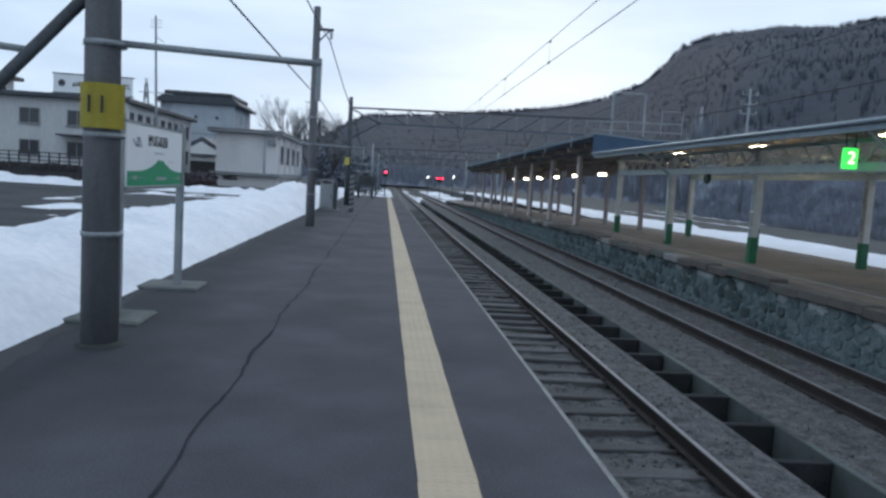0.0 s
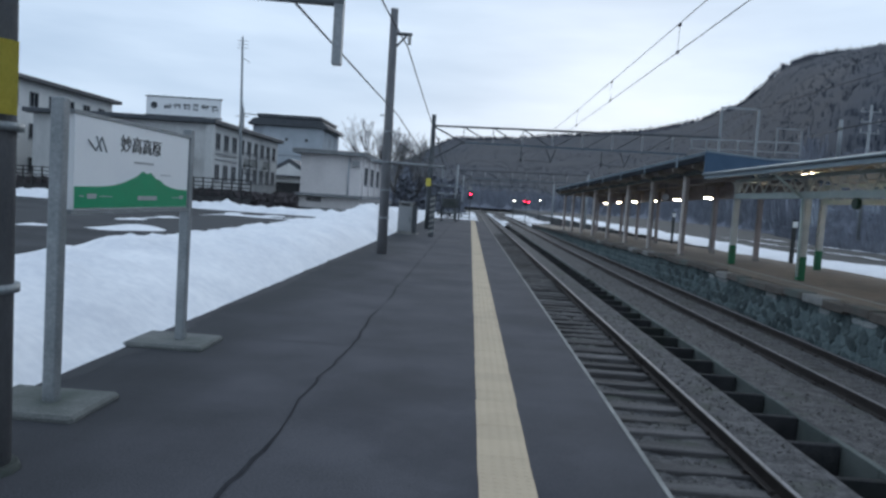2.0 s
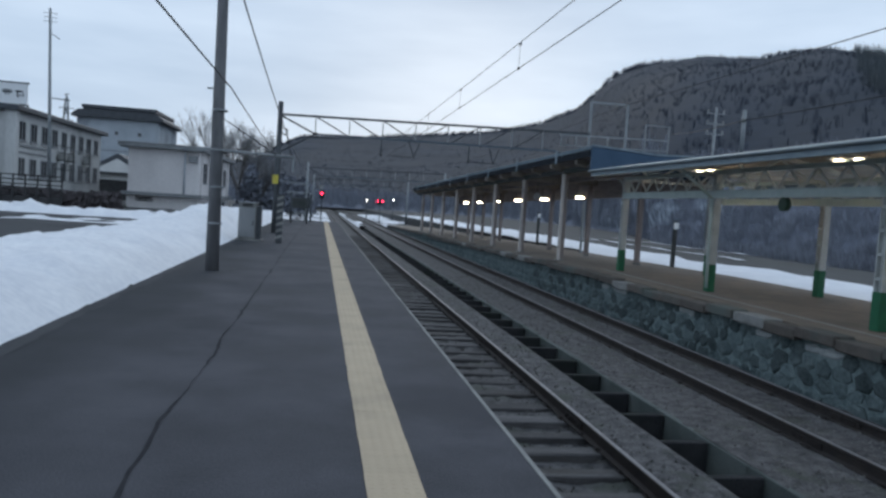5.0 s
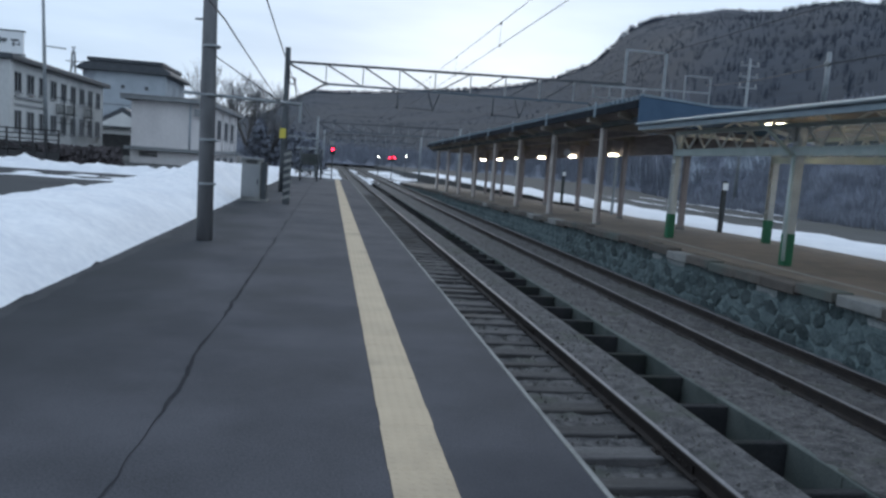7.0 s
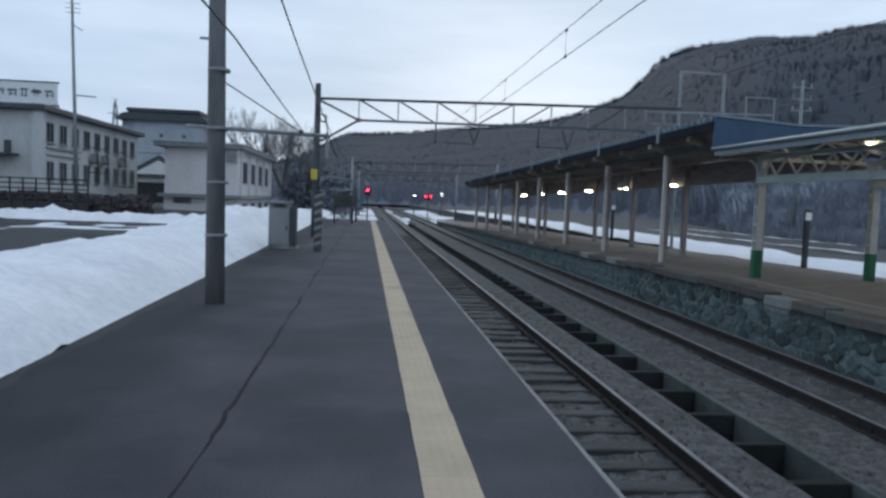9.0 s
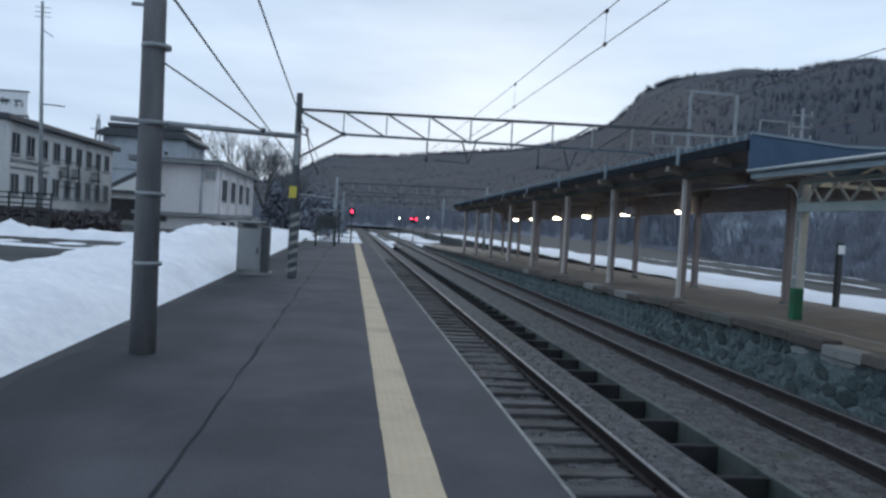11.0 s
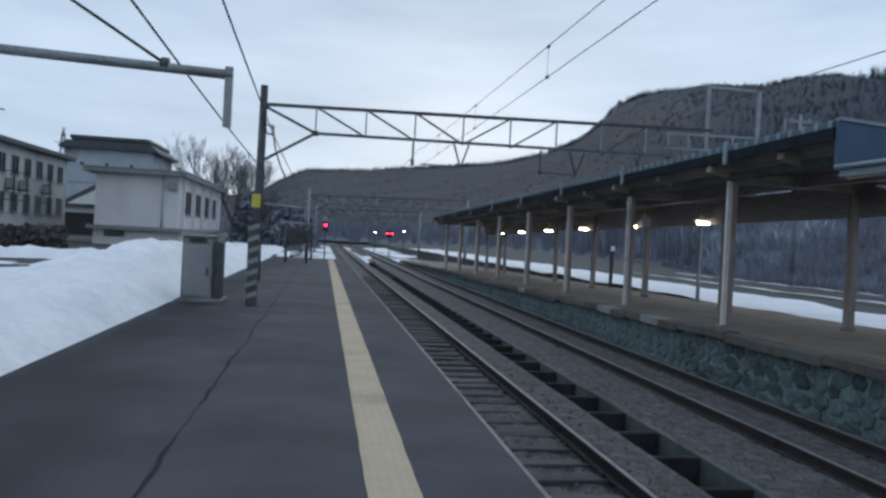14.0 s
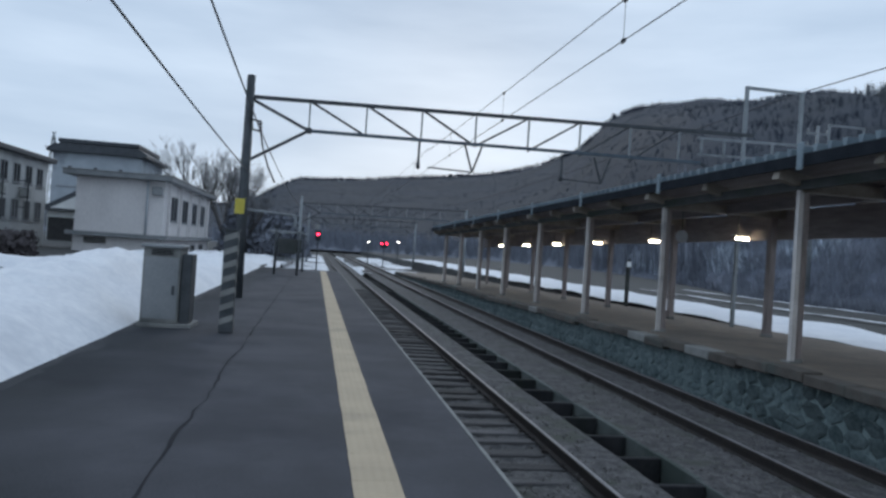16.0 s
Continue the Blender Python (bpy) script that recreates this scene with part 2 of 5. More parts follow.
# conifers lightened and blued: distance haze within the base colour
CONIFER = mat("hazy_conifer", (0.060, 0.072, 0.080), (0.096, 0.110, 0.118), 0.3, 0.9, fine=4, per_island=0.2)
HEDGE = mat("dark_brown_hedge", (0.057, 0.051, 0.054), (0.117, 0.102, 0.105), 1, 0.95, fine=8, per_island=0.25)
# mossy concrete, kept pale so the right wall looks lit by the sky
MOSS_CONC = mat("skylit_mossy_concrete", (0.068, 0.084, 0.080), (0.132, 0.148, 0.140), 2.5, 0.9, 0.6, fine=50, c3=(0.056, 0.072, 0.064), cover=0.52)
DARK_FASCIA = mat("matt_dark_fascia", (0.016, 0.019, 0.024), (0.034, 0.038, 0.046), 3, 0.95, 0.2, spec=0.05)
DARK_GREEN = mat("dark_green_case", (0.012, 0.035, 0.02), (0.02, 0.055, 0.03), 4, 0.5)
# snowy and bare scrub: blue haze tint included in both colours
FROST = mat("hazed_snowy_twigs", (0.190, 0.218, 0.257), (0.494, 0.541, 0.608), 0.6, 0.95, fine=5, per_island=0.5)
BUSH = mat("hazed_bush", (0.146, 0.160, 0.195), (0.244, 0.261, 0.303), 0.5, 0.95, fine=3, per_island=0.3)
SOIL = mat("ground_soil", (0.040, 0.041, 0.042), (0.080, 0.081, 0.080), 0.5, 0.95, 0.4, fine=9, c3=(0.052, 0.053, 0.050), cover=0.5)
LAMP = glow("lamp_tube", (1.0, 0.83, 0.58), 46.0)
LAMP_SMALL = glow("lamp_tube_small", (1.0, 0.84, 0.60), 22.0)
LAMP_FAR = glow("yard_lamp", (1.0, 0.95, 0.88), 12.0)
RED = glow("red_signal", (1.0, 0.02, 0.06), 14.0)
GREEN_LIT = glow("green_lit_panel", (0.06, 0.85, 0.10), 1.2)
LIT_FIGURE = glow("lit_figure", (0.85, 1.0, 0.55), 2.2)


# ---- mesh helpers ----
def box(bm, x0, x1, y0, y1, z0, z1):
    v = [bm.verts.new((x, y, z)) for x in (x0, x1) for y in (y0, y1) for z in (z0, z1)]
    for q in ((0, 1, 3, 2), (4, 6, 7, 5), (0, 4, 5, 1), (2, 3, 7, 6), (0, 2, 6, 4), (1, 5, 7, 3)):
        bm.faces.new([v[i] for i in q])
    return v


def tube(bm, p, q, r1, r2=None, n=8, cap=True):
    """A round bar from p to q."""
    p, q = Vector(p), Vector(q)
    r2 = r1 if r2 is None else r2
    d = (q - p).normalized()
    a = d.orthogonal().normalized()
    b = d.cross(a)
    rings = []
    for c, r in ((p, r1), (q, r2)):
        rings.append([bm.verts.new(c + r * (math.cos(2 * math.pi * i / n) * a + math.sin(2 * math.pi * i / n) * b)) for i in range(n)])
    for i in range(n):
        f = bm.faces.new((rings[0][i], rings[0][(i + 1) % n], rings[1][(i + 1) % n], rings[1][i]))
        f.smooth = n > 5
    if cap:
        bm.faces.new(rings[0][::-1])
        bm.faces.new(rings[1])


def bar(bm, p, q, w, h):
    """A square bar from p to q, w wide (level) and h deep."""
    p, q = Vector(p), Vector(q)
    d = (q - p).normalized()
    s = d.cross(Vector((0, 0, 1)))
    s = s.normalized() if s.length > 1e-4 else Vector((1, 0, 0))
    u = s.cross(d).normalized()
    v = [bm.verts.new(c + s * (w / 2 * i) + u * (h / 2 * j)) for c in (p, q) for i, j in ((-1, -1), (1, -1), (1, 1), (-1, 1))]
    for f in ((0, 1, 2, 3), (7, 6, 5, 4), (0, 4, 5, 1), (1, 5, 6, 2), (2, 6, 7, 3), (3, 7, 4, 0)):
        bm.faces.new([v[i] for i in f])


def prism(bm, outline, y0, y1):
    """An outline of (x, z) swept along y."""
    a = [bm.verts.new((x, y0, z)) for x, z in outline]
    b = [bm.verts.new((x, y1, z)) for x, z in outline]
    n = len(outline)
    for i in range(n):
        bm.faces.new((a[i], b[i], b[(i + 1) % n], a[(i + 1) % n]))
    bm.faces.new(a)
    bm.faces.new(b[::-1])


def part(name, bm, material, parent=None, label="", bevel=0.0):
    if bevel:
        bmesh.ops.bevel(bm, geom=bm.edges[:], offset=bevel, segments=1, affect="EDGES")
    bmesh.ops.recalc_face_normals(bm, faces=bm.faces[:])
    me = bpy.data.meshes.new(name)
    bm.to_mesh(me)
    bm.free()
    me.materials.append(material)
    ob = new(name, me)
    ob.parent = parent
    if label:
        tagged(ob, label)
    return ob


def share(name, ob, m, parent):
    """Another object on the same mesh."""
    o = new(name, ob.data)
    o.parent = parent
    o.matrix_basis = m
    return o


def thing(name, label, category, at=(0, 0, 0), group="", kind=""):
    ob = new(name)
    ob.location = at
    ob.empty_display_size = 0.2
    return tagged(ob, label, category, group, kind)


def raw(name, verts, faces, material, label="", category="", kind="", smooth=False, parent=None):
    me = bpy.data.meshes.new(name)
    me.from_pydata([tuple(v) for v in verts], [], [tuple(f) for f in faces])
    me.materials.append(material)
    if smooth:
        me.polygons.foreach_set("use_smooth", [True] * len(me.polygons))
    me.update()
    ob = new(name, me)
    ob.parent = parent
    return tagged(ob, label, category, "", kind)


def sheet(name, xs, ys, height, material, label="", category="", kind="structure", smooth=True):
    """A grid over xs and ys with height(x, y)."""
    verts = [(x, y, height(x, y)) for y in ys for x in xs]
    w = len(xs)
    faces = [(j * w + i, j * w + i + 1, (j + 1) * w + i + 1, (j + 1) * w + i) for j in range(len(ys) - 1) for i in range(w - 1)]
    return raw(name, verts, faces, material, label, category, kind, smooth)


def steps(a, b, d):
    n = max(1, round((b - a) / d))
    return [a + (b - a) * i / n for i in range(n + 1)]


def fbm(x, y, s, seed=0.0):
    return noise.fractal(Vector((x * s, y * s, seed)), 0.9, 2.0, 4)


def lettering(name, words, size, material, parent, m, label=""):
    cu = bpy.data.curves.new(name, "FONT")
    cu.body, cu.size, cu.align_x, cu.align_y, cu.extrude = words, size, "CENTER", "CENTER", 0.002
    tmp = new(name + "_curve", cu)
    bpy.context.view_layer.update()
    me = bpy.data.meshes.new_from_object(tmp.evaluated_get(bpy.context.evaluated_depsgraph_get()))
    bpy.data.objects.remove(tmp)
    me.materials.clear()
    me.materials.append(material)
    ob = new(name, me)
    ob.parent = parent
    ob.matrix_basis = m
    if label:
        tagged(ob, label)
    return ob


# ---- ground and platforms ----
EDGE, SNOW_EDGE, BED = 1.37, -2.70, -0.978
FAR_EDGE, FAR_BACK = 7.35, 12.6
DROP_Y, DROP = 26.5, 0.012
STRIP_END, PLAT_END = 57.5, 58.5


def ground_z(x, y):
    if x <= -3.0:
        return -0.16
    if x >= FAR_BACK + 0.1:
        return -0.22
    if 3.86 <= x <= 4.5:
        return -1.5
    return -1.12


gx = [-3000, -900, -300, -100, -40, -20, -10, -5, -3.0, -2.98, 0, 2, 3.84, 3.86, 4.5, 4.52, 6, 8, FAR_BACK, FAR_BACK + 0.12, 14, 17, 20, 30, 60, 200, 900, 3000]
gy = [-3000, -800, -200, -60, -20] + steps(-10, 130, 5) + [200, 400, 1000, 3000]
sheet("ground", gx, gy, ground_z, SOIL, "dark bare winter soil and gravel ground", "ground", smooth=False)

bm = bmesh.new()
box(bm, -2.95, EDGE - 0.03, -14, PLAT_END, -1.3, 0.0)
floor = part("platform_floor", bm, ASPHALT)
tagged(floor, "dark grey worn asphalt station platform with cracks", "platform", "", "structure")
bm = bmesh.new()
box(bm, EDGE - 0.03, EDGE, -14, PLAT_END, -0.12, 0.006)
tagged(part("platform_trim", bm, CONCRETE), "thin pale concrete edge strip of asphalt platform", "edge strip", "", "structure")
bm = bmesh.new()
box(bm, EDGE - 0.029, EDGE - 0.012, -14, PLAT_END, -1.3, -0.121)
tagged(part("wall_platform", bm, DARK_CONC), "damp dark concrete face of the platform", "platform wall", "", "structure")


# long tar seam that wanders along the platform, and short cross joints
def ribbon(name, pts, widths, z, label):
    verts, faces = [], []
    for i, (x, y) in enumerate(pts):
        a = Vector(pts[min(i + 1, len(pts) - 1)]) - Vector(pts[max(i - 1, 0)])
        s = Vector((a.y, -a.x)).normalized() * widths[i]
        verts += [(x - s.x, y - s.y, z), (x + s.x, y + s.y, z)]
    for i in range(len(pts) - 1):
        faces.append((2 * i, 2 * i + 1, 2 * i + 3, 2 * i + 2))
    return raw(name, verts, faces, TAR, label, "crack", "structure")


rs = random.Random(3)
pts = [(-0.86 + 0.05 * fbm(0, y, 0.6) + 0.018 * fbm(3, y, 3.0), y) for y in steps(1.5, 52, 0.12)]
ribbon("crack", pts, [max(0.003, 0.010 + 0.012 * fbm(5, y, 0.8)) for _, y in pts], 0.004, "long dark tar-filled crack in the asphalt platform")
for y, x0, x1 in ((9.05, -2.6, 0.3),):
    pts = [(x, y + 0.03 * fbm(x, y, 2.0)) for x in steps(x0, x1, 0.1)]
    ribbon("crack", pts, [max(0.0015, 0.004 + 0.005 * fbm(x, y, 2.0)) for x, _ in pts], 0.0042, "short dark cross joint in the asphalt platform")

# ---- track bed, rails and sleepers ----
T1, T2, GAUGE, RAIL_Z = 2.54, 6.24, 1.067, -0.80


def bed_z(x, y):
    z = BED + 0.045 * fbm(x, y, 0.5, 2.0) + 0.034 * fbm(x, y, 4.0, 7.0)
    d = min(abs(x - T1), abs(x - T2))
    if d < 0.53:
        z -= 0.028
    if abs(x - T2) < 0.9 and x > 5.45:
        return -0.952 + 0.016 * fbm(x, y, 0.8, 2.0) + 0.010 * fbm(x, y, 4.0, 7.0)
    if 4.5 < x < 5.45:
        return BED + 0.03 + 0.02 * fbm(x, y, 0.5, 2.0) + 0.006 * fbm(x, y, 4.0, 7.0)
    if 3.17 < x < 3.84:
        return -0.905 + 0.014 * fbm(x, y, 3.0, 7.0) - 0.04 * max(0.0, (3.32 - x) / 0.15)
    return min(z, -0.93)


for x0, x1 in ((EDGE - 0.01, 3.82), (4.52, FAR_EDGE + 0.05)):
    sheet("track_bed", steps(x0, x1, 0.11), steps(-14, 3, 0.8)[:-1] + steps(3, 40, 0.14) + steps(40.4, 150, 1.2), bed_z, BALLAST, "dirty brown-grey ballast bed with fine gravel", "ballast")


def rail_outline(c):
    half = [(0.0, 0.0), (0.061, 0.0), (0.061, 0.014), (0.012, 0.03), (0.009, 0.105), (0.031, 0.117), (0.031, 0.148), (0.025, 0.153)]
    z0 = RAIL_Z - 0.153
    return [(c + x, z0 + z) for x, z in half[1:]] + [(c - x, z0 + z) for x, z in half[:0:-1]]


bm = bmesh.new()
w = 1.0
box(bm, -w, w, -0.1, 0.1, -0.07, 0.06)
bmesh.ops.bevel(bm, geom=bm.edges[:], offset=0.012, segments=1, affect="EDGES")
sleeper_proto = part("sleeper", bm, SLEEPER)
bm = bmesh.new()
box(bm, -0.09, 0.09, -0.05, 0.05, 0, 0.012)
for s in (-1, 1):
    tube(bm, (0.075 * s, 0.02 * s, 0), (0.075 * s, 0.02 * s, 0.045), 0.014, n=6)
    box(bm, 0.045 * s - 0.02, 0.045 * s + 0.02, -0.03, 0.03, 0.012, 0.03)
clip_proto = part("rail_clip", bm, RAIL_SIDE)
bm = bmesh.new()
box(bm, -0.006, 0.006, -0.28, 0.28, -0.035, 0.035)
for k in (-0.2, -0.07, 0.07, 0.2):
    tube(bm, (0, k, 0), (-0.03, k, 0), 0.016, n=6)
fish_proto = part("fishplate", bm, RAIL_SIDE)
first = {"s": True}
for c, name_y in ((T1, 0.0), (T2, 0.2)):
    track = thing("railway_track", "rusty railway track with worn bright rail heads on sleepers", "railway track", (0, 0, 0), "railway tracks")
    for s in (-1, 1):
        x = c + s * (GAUGE / 2 + 0.03)
        bm = bmesh.new()
        prism(bm, rail_outline(x), -14, 220)
        r = part("rail", bm, RAIL_SIDE, track)
        bm = bmesh.new()
        box(bm, x - 0.024, x + 0.024, -14, 220, RAIL_Z + 0.0005, RAIL_Z + 0.004)
        part("rail_head", bm, RAIL_TOP, r, "worn shiny rail head")
        for k, y in enumerate((13.2, 18.1, 24.6, 33.0)):
            share("fishplate", fish_proto, Matrix.Translation((x - 0.022, y + 0.8 * (s > 0) + name_y, RAIL_Z - 0.085)), r)
    y = -13.6 + name_y
    rs = random.Random(11)
    while y < 60:
        m = pose(c + rs.uniform(-0.03, 0.03), y, RAIL_Z - 0.213 + rs.uniform(-0.022, 0.004), rs.uniform(-3, 3), 0, rs.uniform(-2.2, 2.2))
        m = m @ Matrix.Diagonal((1, rs.uniform(0.82, 1.25), 1, 1))
        sl = share("sleeper", sleeper_proto, m, track)
        if y < 36:
            for s in (-1, 1):
                share("rail_clip", clip_proto, Matrix.Translation((s * (GAUGE / 2 + 0.03), 0, 0.06)), sl)
        y += 0.58 + rs.uniform(-0.07, 0.07)
for o in (sleeper_proto, clip_proto, fish_proto):
    bpy.data.objects.remove(o)

# concrete cable trough between the tracks, open, with a cross wall at every metre
trough = thing("drain_channel", "open concrete drain channel with cross walls between the tracks", "drain channel")
for x0, x1, top in ((3.74, 3.84, -0.902), (4.50, 4.58, -0.945)):
    bm = bmesh.new()
    box(bm, x0, x1, 0, 1.064, -1.5, top)
    wall = part("channel_wall", bm, MOSS_CONC if x0 > 4 else BALLAST, trough, bevel=0.008)
    wall.location.y = 2.0
    for k in [v for v in range(-15, 54) if v]:
        share("channel_wall", wall, pose(0.006 * fbm(k, x0, 0.7), 2 + 1.07 * k, 0.01 * fbm(k, x1, 0.8)), trough)
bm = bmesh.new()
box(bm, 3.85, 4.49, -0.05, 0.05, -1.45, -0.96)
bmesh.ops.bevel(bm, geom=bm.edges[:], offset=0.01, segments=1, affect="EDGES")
# cross walls take the dark colour that paints the channel's shade
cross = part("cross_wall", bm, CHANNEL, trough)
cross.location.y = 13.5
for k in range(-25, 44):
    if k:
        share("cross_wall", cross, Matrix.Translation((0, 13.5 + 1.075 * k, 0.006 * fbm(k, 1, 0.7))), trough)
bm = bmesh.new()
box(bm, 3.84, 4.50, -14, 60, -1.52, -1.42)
# bottom too: recess shade painted by colour
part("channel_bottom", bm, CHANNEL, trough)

# ---- far platform ----
# the island platform falls gently away from DROP_Y on
def fall(y):
    return -DROP * max(0.0, y - DROP_Y)


def falling(bm):
    for v in bm.verts:
        v.co.z += fall(v.co.y)


bm = bmesh.new()
prism(bm, [(FAR_EDGE + 0.35, -1.3), (FAR_BACK, -1.3), (FAR_BACK, 0), (FAR_EDGE + 0.35, 0)], -14, DROP_Y)
prism(bm, [(FAR_EDGE + 0.35, -1.3), (FAR_BACK, -1.3), (FAR_BACK, 0), (FAR_EDGE + 0.35, 0)], DROP_Y, 88)
falling(bm)
tagged(part("platform_floor", bm, LAMPLIT_FLOOR), "brown gritty surface of the island platform", "platform", "", "structure")
bm = bmesh.new()
box(bm, FAR_EDGE + 0.16, FAR_EDGE + 0.36, -14, DROP_Y, -1.3, -0.161)
box(bm, FAR_EDGE + 0.16, FAR_EDGE + 0.36, DROP_Y, 88, -1.3, -0.161)
falling(bm)
far_wall = tagged(part("wall_stone", bm, MORTAR), "mossy dark stone masonry wall of the island platform", "stone wall", "", "structure")
bm = bmesh.new()
box(bm, FAR_EDGE + 0.95, FAR_EDGE + 1.05, -14, DROP_Y, 0.0005, 0.004)
tagged(part("platform_line", bm, PALE_CONC), "faded pale safety line on brown platform", "safety line", "", "structure")

# ---- snow, car park ----
def bank_z(x, y):
    d = SNOW_EDGE - x + 0.07 * fbm(x * 0.2, y, 1.4, 4.0) + 0.03 * fbm(x * 0.2, y, 4.5, 2.0)
    h = 0.60 * (1 - math.exp(-max(d, 0) / 0.62))
    narrow = min(1.0, max(0.0, (y - 25) / 8))
    out = max(0.0, d - 1.9 + 0.3 * narrow)
    h *= max(0.0, 1 - out / (2.6 - 1.0 * narrow))
    h += 0.50 * math.exp(-((x + 4.6) / 1.2) ** 2 - ((y - 36) / 5.5) ** 2) * min(1, max(d, 0))
    h += 0.10 * min(1, max(d, 0)) * fbm(x, y, 0.55, 9.0) + 0.10 * min(1, max(d, 0)) * fbm(x, y, 1.7, 5.0) + 0.03 * min(1, max(d, 0)) * fbm(x, y, 6.0, 8.0)
    return h - 0.005 - 0.10 * max(0.0, d - 3.2)


sheet("snow_bank", [SNOW_EDGE + 0.02 - 0.17 * i for i in range(41)], steps(-8, 58, 0.26), bank_z, SNOW, "bank of old ploughed snow along the platform", "snow bank")
sheet("parking_lot", [-70, -40, -25, -15, -10, -7, -4.5], [-30, -10, 0, 10, 20, 30, 40, 48.5], lambda x, y: -0.12, LOT, "wet dark asphalt car park", "car park")


def pile_z(x, y):
    r = math.exp(-((y - 48.3) / 1.7) ** 2)
    return -0.22 + (0.42 + 0.38 * fbm(x, y, 0.35, 3.0)) * r + 0.25 * r * fbm(x, y, 1.1, 1.0)


sheet("snow_pile", steps(-44, -6.5, 0.4), steps(44.5, 51.3, 0.3), pile_z, SNOW, "low piles of old snow at the foot of a fence", "snow pile")


def patch_z(x, y):
    return -0.30 + 0.35 * fbm(x, y, 0.16, 6.0) + 0.06 * fbm(x, y, 0.7, 8.0)


sheet("snow_patch", steps(-13, -6.3, 0.4), steps(14, 44, 0.5), lambda x, y: patch_z(x, y) + 0.15, SNOW, "thin melting snow patches on the car park", "snow patch")


def back_snow_z(x, y):
    return -0.12 + 0.10 * fbm(x, y, 0.25, 2.0) - 0.5 * max(0, (x - 17.9 - 0.8 * fbm(1, y, 0.12, 5.0)) / 2.5)


sheet("snow_field", steps(12.74, 21, 0.5), steps(-14, 130, 1.0), back_snow_z, SNOW, "flat strip of snow behind the island platform", "snow")
for k, (x0, x1, yy0, yy1, z) in enumerate(((21.0, 21.4, 40, 64, 0.06), (24.9, 25.3, 46, 66, 0.14))):
    sheet("snow_strip", steps(x0, x1, 0.3), steps(yy0, yy1, 0.7), lambda x, y, z=z, c=(x0 + x1) / 2, k=k: z + 0.05 * fbm(x, y, 0.3, k) - 0.9 * abs(x - c), SNOW, "narrow snow strip on a dark bank", "snow")


def ahead_z(x, y):
    return BED - 0.14 + 0.42 * fbm(x, y, 0.11, 12.0) + 0.08 * fbm(x, y, 0.6, 2.0) - (0.5 if abs(x - T1) < 1.2 or abs(x - T2) < 1.2 else 0)


sheet("snow_patch", steps(-12, 26, 0.6), steps(82, 170, 0.9), ahead_z, SNOW, "melting snow patches between the far tracks", "snow patch")
sheet("snow_bank", steps(-9, -2.6, 0.4), steps(57, 110, 0.7), lambda x, y: 0.25 + 0.45 * fbm(x, y, 0.25, 3.0) - 0.25 * max(0, x + 4.2) ** 2 - (y - 57) * 0.012, SNOW, "old snow bank beside the line", "snow bank")


def melt_edge(y, side):
    if side == 0:
        return SNOW_EDGE - 0.25
    return SNOW_EDGE + 0.16 + 0.16 * fbm(2, y, 0.5, 3.0) + 0.07 * fbm(4, y, 2.2, 1.0)


ys = steps(-8, 57, 0.2)
raw("melt_stain", [(melt_edge(y, k), y, 0.003) for y in ys for k in (0, 1)], [(2 * i, 2 * i + 1, 2 * i + 3, 2 * i + 2) for i in range(len(ys) - 1)], LOT, "dark wet strip of meltwater along the snow", "wet stain", "structure")

